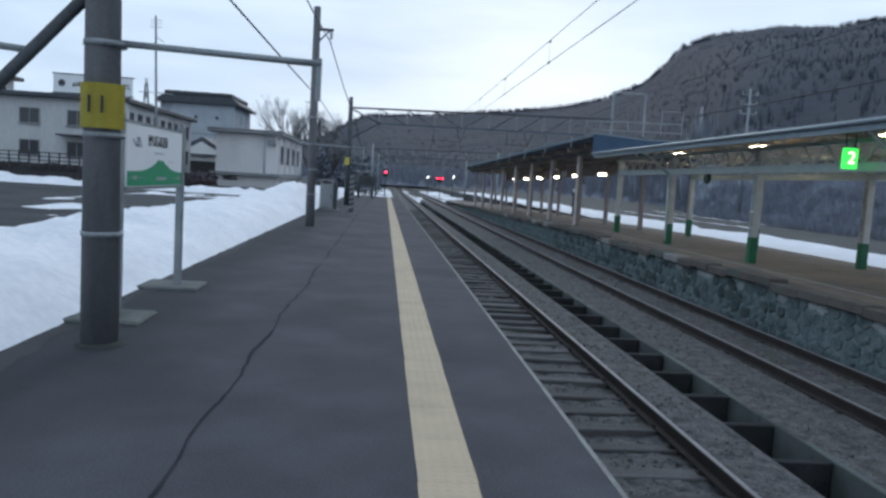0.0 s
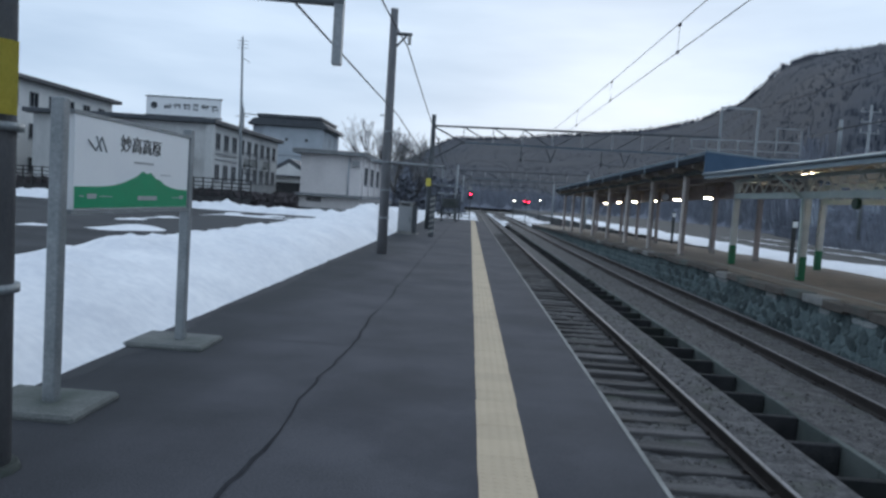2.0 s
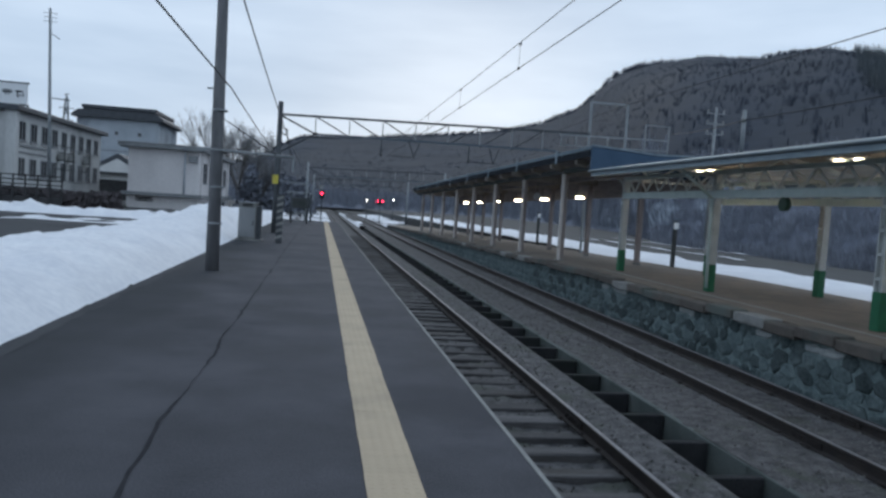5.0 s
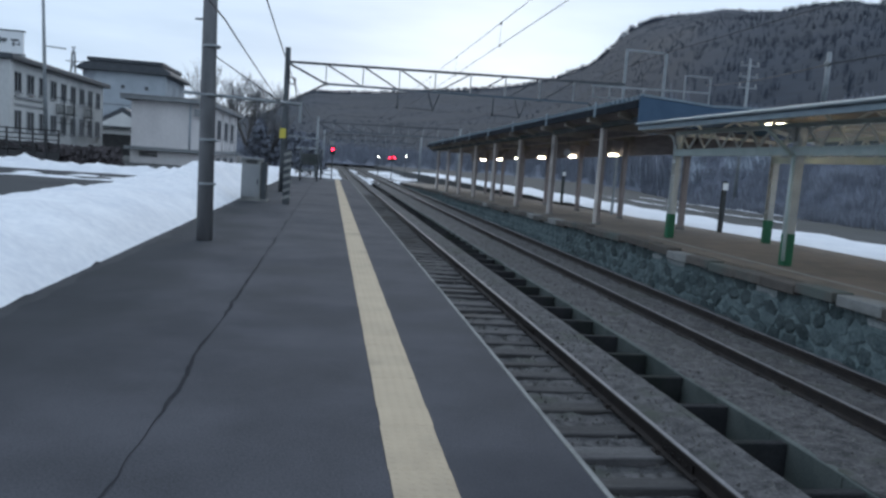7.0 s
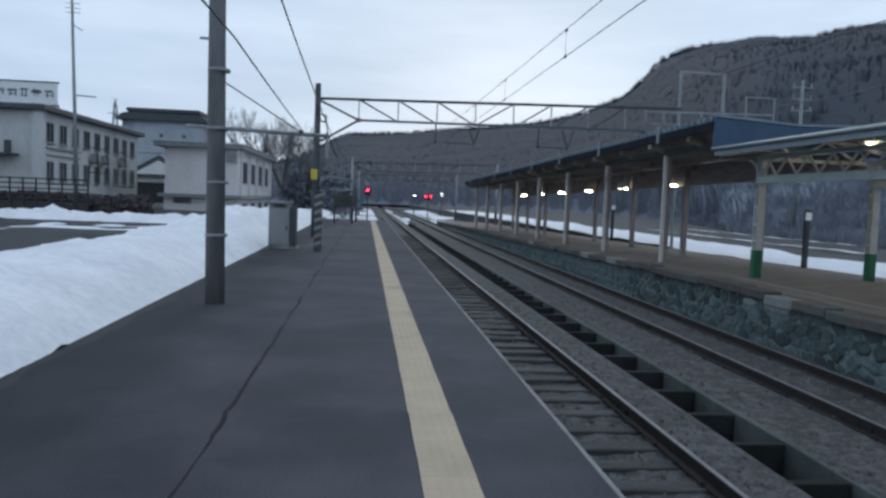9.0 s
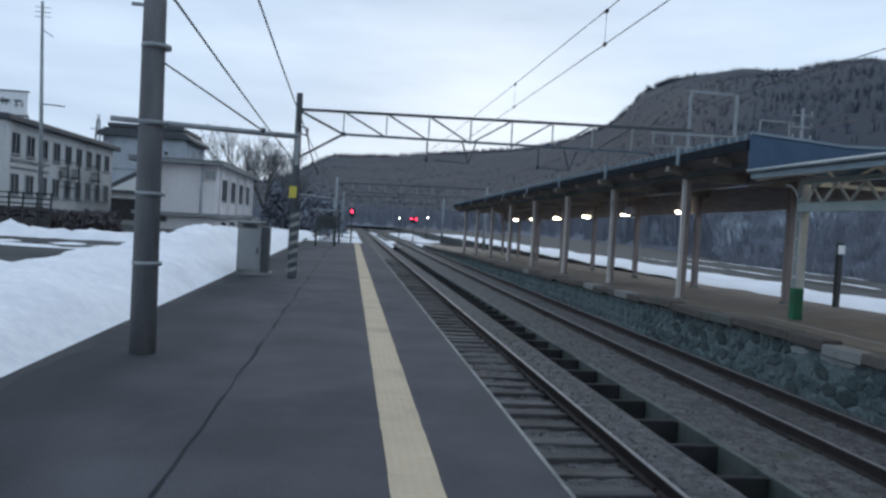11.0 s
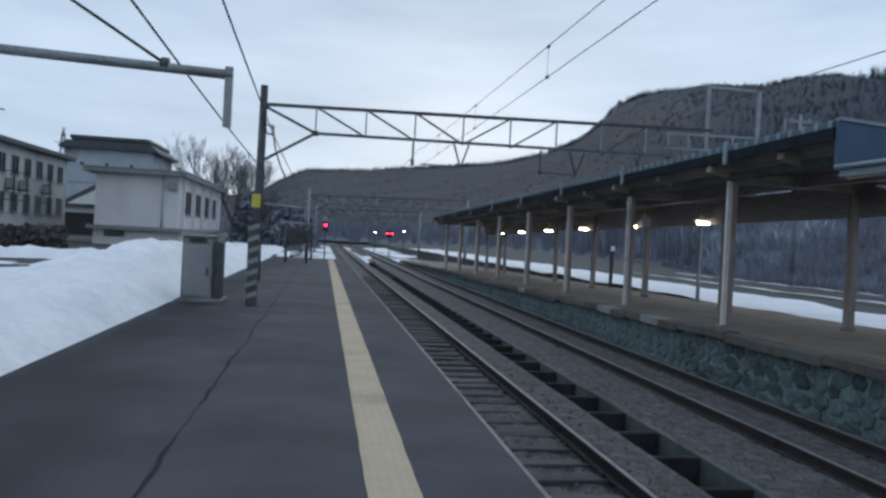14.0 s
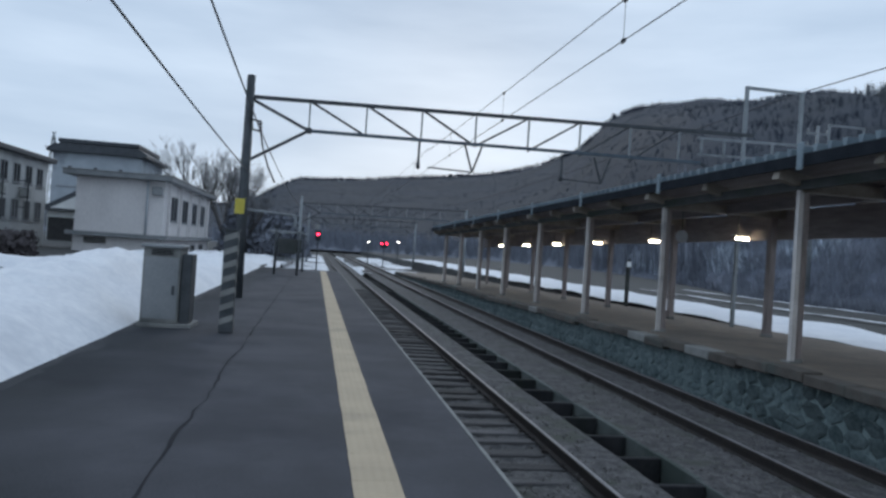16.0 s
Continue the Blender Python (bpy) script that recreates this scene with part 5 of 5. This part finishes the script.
part("solid_base", bm, FENCE, fn)
for k, x in enumerate(steps(-44, -14.6, 0.66)):
    bm = bmesh.new()
    box(bm, x - 0.04, x + 0.04, -0.05, 0.02, -0.2, 1.85)
    part("post", bm, FENCE, fn)
for z in (0.72, 0.98, 1.24, 1.5, 1.76):
    bm = bmesh.new()
    box(bm, -44, -14.6, -0.03, 0.02, z, z + 0.07)
    part("rail", bm, FENCE, fn)
ms = thing("antenna_mast", "tall slim grey antenna mast", "mast", (-16.4, 54.8, 0))
bm = bmesh.new()
tube(bm, (0, 0, -0.3), (-0.35, 0, 12.0), 0.13, 0.07, 10)
part("shaft", bm, STEEL, ms)
for a, b, w in (((-0.3, 6.62), (1.0, 6.55), 0.07), ((-0.4, 10.6), (0.25, 10.2), 0.05), ((-0.7, 11.2), (0.1, 11.2), 0.03), ((-0.7, 11.45), (0.1, 11.45), 0.03), ((-0.7, 11.7), (0.1, 11.7), 0.03)):
    bm = bmesh.new()
    bar(bm, (a[0], 0, a[1]), (b[0], 0, b[1]), w, w)
    part("cross_arm", bm, STEEL, ms)
tw = thing("lattice_tower", "distant steel lattice tower", "tower", (-103.8, 330, -4))
bm = bmesh.new()
for sx2, sy2 in ((-1, -1), (1, -1), (1, 1), (-1, 1)):
    bar(bm, (2.4 * sx2, 2.4 * sy2, -2), (0.4 * sx2, 0.4 * sy2, 40), 0.3, 0.3)
for k in range(8):
    z = 5 * k + 3
    w0 = 2.4 - 2.0 * z / 40
    for s in (-1, 1):
        bar(bm, (-w0, s * w0, z), (w0, s * w0, z + 4), 0.16, 0.16)
        bar(bm, (w0, s * w0, z), (-w0, s * w0, z + 4), 0.16, 0.16)
for z in (31, 36):
    bar(bm, (-3, 0, z), (3, 0, z), 0.3, 0.3)
part("frame_work", bm, STEEL, tw)


for x, y, z in ((30.2, 60.0, 10.8),):
    up = thing("hillside_pole", "grey utility pole with cross arms on the bank", "utility pole", (x, y, 0.5), "hillside poles")
    bm = bmesh.new()
    tube(bm, (0, 0, -1), (0, 0, z - 0.5), 0.14, 0.09, 10)
    part("shaft", bm, STEEL, up)
    for dz in (0.5, 1.3, 2.1):
        bm = bmesh.new()
        bar(bm, (-0.75, 0, z - 0.5 - dz), (0.75, 0, z - 0.5 - dz), 0.09, 0.09)
        part("cross_arm", bm, STEEL, up)
        for s in (-0.65, 0.65):
            bm = bmesh.new()
            tube(bm, (s, 0, z - 0.45 - dz), (s, 0, z - 0.22 - dz), 0.06, 0.04, 8)
            part("insulator", bm, PALE_CONC, up)

# ---- trees ----
def branch(bm, fine, p, d, length, r, depth, rnd):
    q = p + d * length
    target = bm if depth > 2 else fine
    tube(target, p, q, r, r * 0.62, 6 if depth > 2 else 3, cap=False)
    if depth == 0:
        return
    for _ in range(3 if depth > 1 else 4):
        t = rnd.uniform(0.45, 1.0)
        side = Vector((rnd.uniform(-1, 1), rnd.uniform(-1, 1), rnd.uniform(0.0, 0.9)))
        nd = (d * 0.95 + side * 0.55).normalized()
        nd.z = max(nd.z, 0.25)
        branch(bm, fine, p + d * length * t, nd.normalized(), length * rnd.uniform(0.55, 0.78), max(r * 0.52, 0.010), depth - 1, rnd)


def bare_tree(x, y, z, h, seed):
    rnd = random.Random(seed)
    t = thing("bare_tree", "leafless winter tree with fine spreading branches", "tree", (x, y, z), "bare trees")
    bm, fine = bmesh.new(), bmesh.new()
    tube(bm, (0, 0, -0.5), (0, 0, h * 0.22), h * 0.028, h * 0.024, 8, cap=False)
    for k in range(5):
        a = 2 * math.pi * k / 5 + rnd.uniform(-0.4, 0.4)
        lean = 0.25 + 0.35 * rnd.random()
        branch(bm, fine, Vector((0, 0, h * (0.14 + 0.08 * rnd.random()))), Vector((math.cos(a) * lean, math.sin(a) * lean, 1)).normalized(), h * 0.34, h * 0.014, 5, rnd)
    part("trunk", bm, BARK, t)
    part("crown", fine, PALE_TWIG, t, "fine pale bare twigs")


for x, y, h, s in ((-12.8, 101, 11.8, 1), (-9.4, 106, 10.6, 2), (-11.2, 112, 11.6, 6), (-7.2, 99, 7.6, 3)):
    bare_tree(x, y, -0.3, h, s)


def clump_tree(name, x, y, z, h, w, n, material, seed, label, cat):
    """A crown of many small ragged leaves round a tapered trunk."""
    rnd = random.Random(seed)
    t = thing(name, label, cat, (x, y, z), cat + "s")
    bm = bmesh.new()
    tube(bm, (0, 0, -0.4), (0, 0, h * 0.9), 0.02 * h, 0.004 * h, 7, cap=False)
    part("trunk", bm, BARK, t)
    verts, faces = [], []
    for _ in range(n):
        u = rnd.random() ** 0.75
        zz = h * (0.06 + 0.94 * u)
        rad = w * (1.02 - u) ** 0.75 * rnd.uniform(0.25, 1.1)
        a = rnd.uniform(0, 2 * math.pi)
        c = Vector((rad * math.cos(a), rad * math.sin(a), zz))
        s = rnd.uniform(0.10, 0.26) * w
        for _k in range(2):
            o = [c + Vector((rnd.uniform(-s, s), rnd.uniform(-s, s), rnd.uniform(-s, s) * 0.9)) for _j in range(3)]
            faces.append((len(verts), len(verts) + 1, len(verts) + 2))
            verts += o
    raw("crown", verts, faces, material, parent=t)


rs = random.Random(8)
for k in range(7):
    clump_tree("thicket_tree", -9.0 + 1.15 * k + rs.uniform(-0.4, 0.4), 98 + rs.uniform(-6, 12), -0.6, rs.uniform(3.8, 5.6), rs.uniform(1.7, 2.4), 900, BUSH, 40 + k, "dense grey-brown winter tree beside the line", "tree")


def hedge(x0, x1, y, h, n, seed):
    """A clipped hedge: short stems and a dense ragged mass of twigs."""
    rnd = random.Random(seed)
    t = thing("hedge", "dark brown leafless clipped hedge behind the snow", "hedge", ((x0 + x1) / 2, y, -0.2), "hedges")
    half = (x1 - x0) / 2
    bm = bmesh.new()
    for x in steps(-half + 0.2, half - 0.2, 0.5):
        tube(bm, (x, 0, 0), (x + rnd.uniform(-0.1, 0.1), 0, h * 0.7), 0.03, 0.015, 5, cap=False)
    part("stems", bm, BARK, t)
    verts, faces = [], []
    for _ in range(n):
        c = Vector((rnd.uniform(-half, half), rnd.gauss(0, 0.3), h * rnd.random() ** 0.8))
        c.z *= 1 + 0.10 * fbm(c.x, seed, 0.6)
        for _k in range(2):
            o = [c + Vector((rnd.uniform(-0.16, 0.16), rnd.uniform(-0.12, 0.12), rnd.uniform(-0.2, 0.2))) for _j in range(3)]
            faces.append((len(verts), len(verts) + 1, len(verts) + 2))
            verts += o
    tagged(raw("twig_mass", verts, faces, HEDGE, parent=t), "", "", "", "stuff")


hedge(-31.5, -11.6, 52.2, 1.2, 8400, 170)


# ---- hills ----
AZ = [-180, -70, -40, -15, -6, -4.5, -3, -1.5, 3, 10, 14, 17, 19, 20, 21.4, 23, 27.5, 31, 34, 36, 40, 60, 90, 130, 180]
EL = [1.2, 1.5, 1.2, 1.5, 2.5, 3.1, 4.1, 4.8, 5.0, 5.85, 6.4, 7.15, 8.0, 8.95, 10.4, 11.2, 11.85, 11.75, 12.2, 12.3, 11.5, 11.5, 7.0, 2.0, 1.2]


def lerp_table(v):
    return float(np.interp(v, AZ, EL))


def hill_radius(az):
    return 1250 - 420 * min(1, max(0, (az - 14) / 7))


def hill_start(az):
    if az < 12:
        return 230.0
    near = 30.0 / math.sin(radians(min(max(az, 20), 90)))
    return 230 + (near - 230) * min(1, (az - 12) / 12)


def hill_z(az, r):
    r0, r1 = hill_start(az), hill_radius(az)
    u = (r - r0) / (r1 - r0)
    x, y = r * math.sin(radians(az)), r * math.cos(radians(az))
    if u <= 0:
        return -0.4 + 2.0 * u
    top = math.tan(radians(lerp_table(az))) * r1
    if u <= 1:
        z = top * u ** (1.18 - 0.26 * min(1, max(0, (az - 18) / 8)))
    else:
        z = top * (1 - 0.5 * (u - 1))
    return -0.3 + z * (1 + 0.05 * fbm(x, y, 0.006, 1.0) * (1 if u < 0.95 else 0.3)) + min(1, u * 12) * 2.0 * fbm(x, y, 0.02, 3.0)


us = [-0.04, 0, 0.006, 0.012, 0.02, 0.03, 0.045, 0.065, 0.09, 0.12, 0.16, 0.2, 0.26, 0.32, 0.4, 0.48, 0.56, 0.64, 0.72, 0.8, 0.86, 0.91, 0.95, 0.98, 1.0, 1.03, 1.08, 1.2]
azs = steps(-180, -20, 8)[:-1] + steps(-20, 60, 0.8) + steps(60, 180, 6)[1:]


def hill_mesh(name, lo, hi, material, label):
    verts, faces = [], []
    ul = [u for u in us if lo <= u <= hi]
    for az in azs:
        r0, r1 = hill_start(az), hill_radius(az)
        for u in ul:
            r = r0 + ((r1 - r0) if u > 0 else 60.0) * u
            verts.append((r * math.sin(radians(az)), r * math.cos(radians(az)), hill_z(az, r)))
    w = len(ul)
    for i in range(len(azs) - 1):
        for j in range(w - 1):
            faces.append((i * w + j, i * w + j + 1, (i + 1) * w + j + 1, (i + 1) * w + j))
    return raw(name, verts, faces, material, label, "hill", "structure", True)


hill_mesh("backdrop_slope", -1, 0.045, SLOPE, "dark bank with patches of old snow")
# hill and woods get their haze from material colour, not from air
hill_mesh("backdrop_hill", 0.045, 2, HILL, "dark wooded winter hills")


def woods(name, count, az0, az1, u0, u1, h0, h1, blades, material, seed, power=1.0, label="bare winter woods covering the hillside", spread=1.0):
    g = np.random.RandomState(seed)
    verts, faces = [], []
    for _ in range(count):
        az = az0 + (az1 - az0) * g.rand()
        u = u0 + (u1 - u0) * g.rand() ** power
        r0, r1 = hill_start(az), hill_radius(az)
        r = r0 + (r1 - r0) * u
        x, y, z = r * math.sin(radians(az)), r * math.cos(radians(az)), hill_z(az, r)
        h = h0 + (h1 - h0) * g.rand()
        for _b in range(blades):
            a, s, b0 = g.rand() * 6.283, g.rand() * 0.42 * h, g.rand() * 0.35 * h
            wd = (0.10 + 0.12 * g.rand()) * h / blades
            tx, ty = x + spread * s * math.cos(a), y + spread * s * math.sin(a)
            bx, by = x + 0.8 * s * math.cos(a + 0.5), y + 0.8 * s * math.sin(a + 0.5)
            k = len(verts)
            verts += [(bx - wd, by, z + 0.6 * b0 - 0.3), (bx + wd, by, z + 0.6 * b0 - 0.3), (tx + 0.3 * wd, ty, z + b0 + h * (0.45 + 0.5 * g.rand())), (tx - 0.3 * wd, ty, z + b0 + h * (0.4 + 0.5 * g.rand()))]
            faces.append((k, k + 1, k + 2, k + 3))
    raw(name, verts, faces, material, label, "woods", "stuff")


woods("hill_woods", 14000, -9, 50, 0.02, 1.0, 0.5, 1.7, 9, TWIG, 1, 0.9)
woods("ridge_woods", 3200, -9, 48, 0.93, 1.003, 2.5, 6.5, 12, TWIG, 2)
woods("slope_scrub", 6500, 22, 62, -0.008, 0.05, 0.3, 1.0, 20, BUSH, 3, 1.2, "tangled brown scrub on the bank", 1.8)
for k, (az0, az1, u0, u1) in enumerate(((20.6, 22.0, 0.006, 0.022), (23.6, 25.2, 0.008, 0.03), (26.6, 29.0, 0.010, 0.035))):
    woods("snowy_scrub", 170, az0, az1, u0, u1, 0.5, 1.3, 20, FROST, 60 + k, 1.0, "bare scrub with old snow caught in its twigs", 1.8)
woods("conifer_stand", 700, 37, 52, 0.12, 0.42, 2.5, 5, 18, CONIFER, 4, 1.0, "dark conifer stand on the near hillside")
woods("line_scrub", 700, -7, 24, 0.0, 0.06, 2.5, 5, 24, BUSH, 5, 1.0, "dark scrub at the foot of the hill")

# ---- tactile paving, coping and stones, piece by piece ----
bm = bmesh.new()
box(bm, -0.1494, 0.1494, -0.1494, 0.1494, 0.0, 0.005)
for i in range(5):
    for j in range(5):
        cx, cy = -0.118 + 0.059 * i, -0.118 + 0.059 * j
        lo = [bm.verts.new((cx + 0.016 * a, cy + 0.016 * b, 0.0051)) for a, b in ((-1, -1), (1, -1), (1, 1), (-1, 1))]
        hi = [bm.verts.new((cx + 0.009 * a, cy + 0.009 * b, 0.0078)) for a, b in ((-1, -1), (1, -1), (1, 1), (-1, 1))]
        bm.faces.new(hi)
        for k in range(4):
            bm.faces.new((lo[k], lo[(k + 1) % 4], hi[(k + 1) % 4], hi[k]))
tile = part("tactile_tile", bm, TACTILE, floor)
tile.matrix_basis = Matrix.Translation((0.5, 1.0, 0.001))
rs = random.Random(21)
y = 1.3
while y < STRIP_END:
    share("tactile_tile", tile, pose(0.5 + rs.uniform(-0.003, 0.003), y, 0.001 + rs.uniform(0, 0.0015), 0, 0, rs.uniform(-0.3, 0.3)), floor)
    y += 0.3
bm = bmesh.new()
box(bm, 0.35, 0.65, -14, 0.85, 0.0005, 0.006)
part("tactile_strip", bm, TACTILE, floor)

coping = thing("platform_coping", "weathered concrete coping slabs along the island platform edge", "coping", (0, 0, 0), kind="structure")
bm = bmesh.new()
box(bm, FAR_EDGE, FAR_EDGE + 0.36, -0.446, 0.446, -0.16, 0.004)
bmesh.ops.bevel(bm, geom=bm.edges[:], offset=0.014, segments=1, affect="EDGES")
slab = part("coping_slab", bm, COPING, coping)
slab.location.y = -5.0
bm = bmesh.new()
box(bm, FAR_EDGE - 0.01, FAR_EDGE + 0.37, -0.446, 0.446, -0.16, 0.01)
bmesh.ops.bevel(bm, geom=bm.edges[:], offset=0.014, segments=1, affect="EDGES")
pale = part("coping_slab", bm, CONCRETE, coping, "newer pale coping slab")
pale.location.y = 17.4
rs = random.Random(5)
y = -4.1
while y < 86:
    white = min(abs(y - v) for v in (17.4, 22.9, 31.5, 35.0, 42.5)) < 0.45 and abs(y - 17.4) > 0.4
    if abs(y - 17.4) > 0.4:
        share("coping_slab", pale if white else slab, pose(rs.uniform(-0.012, 0.008), y, fall(y) + rs.uniform(-0.007, 0.0), 0, rs.uniform(-0.4, 0.4), 0), coping)
    y += 0.9

# rubble stones of the island platform wall, each a domed block
rs = random.Random(17)
protos = []
for k in range(12):
    n = rs.choice((4, 5, 5, 6))
    a0 = rs.uniform(0, 6.28)
    outer = [(rs.uniform(0.84, 1.18) * math.cos(a0 + 6.283 * i / n), rs.uniform(0.84, 1.18) * math.sin(a0 + 6.283 * i / n)) for i in range(n)]
    bm = bmesh.new()
    base = [bm.verts.new((0.05, u * 0.53, v * 0.53)) for u, v in outer]
    rim = [bm.verts.new((-0.012, u * 0.49, v * 0.49)) for u, v in outer]
    top = [bm.verts.new((-0.02 + rs.uniform(-0.014, 0.01), u * 0.32, v * 0.32)) for u, v in outer]
    for i in range(n):
        j = (i + 1) % n
        bm.faces.new((base[i], base[j], rim[j], rim[i]))
        bm.faces.new((rim[i], rim[j], top[j], top[i]))
    bm.faces.new(top)
    protos.append(part("stone", bm, STONE if k < 10 else PALE_STONE))
cells = []
row_h = 0.235
for r in range(4):
    y = -2.0 + (0.21 if r % 2 else 0)
    while y < 70:
        w = rs.uniform(0.24, 0.50)
        cells.append((y + w / 2, -0.275 - row_h * r + rs.uniform(-0.04, 0.04), w * rs.uniform(0.98, 1.12), row_h * rs.uniform(1.0, 1.3), rs.uniform(-20, 20), rs.randrange(10)))
        if r == 0 and y < 24 and rs.random() < 0.28:
            cells[-1] = (y + w / 2, -0.27, w * 1.25, row_h * 0.7, rs.uniform(-6, 6), 10 + rs.randrange(2))
        y += w
near_cells = [c for c in cells if 12.0 < c[0] < 31.0]
rest = [c for c in cells if not 12.0 < c[0] < 31.0]
for y, z, w, h, tilt, k in near_cells[:300]:
    share("stone", protos[k], Matrix.LocRotScale((FAR_EDGE + 0.155, y, z + fall(y)), Euler((radians(tilt), 0, 0)), (1, w, h)), far_wall)
verts, faces, pales = [], [], []
for y, z, w, h, tilt, k in near_cells[300:] + rest:
    m = Matrix.LocRotScale((FAR_EDGE + 0.155, y, z + fall(y)), Euler((radians(tilt), 0, 0)), (1, w, h))
    o = len(verts)
    verts += [m @ v.co for v in protos[k].data.vertices]
    faces += [[o + i for i in p.vertices] for p in protos[k].data.polygons]
    pales += [int(k >= 10)] * len(protos[k].data.polygons)
rest_stones = tagged(raw("stones", verts, faces, STONE, parent=far_wall), "", "", "", "stuff")
rest_stones.data.materials.append(PALE_STONE)
rest_stones.data.polygons.foreach_set("material_index", pales)
for o in protos:
    bpy.data.objects.remove(o)

# loose gravel on the track bed
g = np.random.RandomState(6)
verts, faces = [], []
for _ in range(16000):
    x, y = 1.42 + 5.9 * g.rand(), 3.5 + 29 * g.rand() ** 1.1
    if 3.72 < x < 4.62:
        continue
    z = bed_z(x, y)
    r = 0.012 + 0.028 * g.rand() ** 2
    k = len(verts)
    for a in range(3):
        t = 2.094 * a + g.rand()
        verts.append((x + r * math.cos(t), y + r * math.sin(t), z - 0.006))
    verts.append((x + r * 0.3 * (g.rand() - 0.5), y + r * 0.3 * (g.rand() - 0.5), z + r * (0.5 + 0.6 * g.rand())))
    faces += [(k, k + 1, k + 3), (k + 1, k + 2, k + 3), (k + 2, k, k + 3)]
GRAVEL = mat("gravel", (0.06, 0.058, 0.056), (0.19, 0.182, 0.172), 3, 0.95, per_island=0.3)
raw("gravel", verts, faces, GRAVEL, "loose grey-brown gravel on the track bed", "gravel", "stuff")
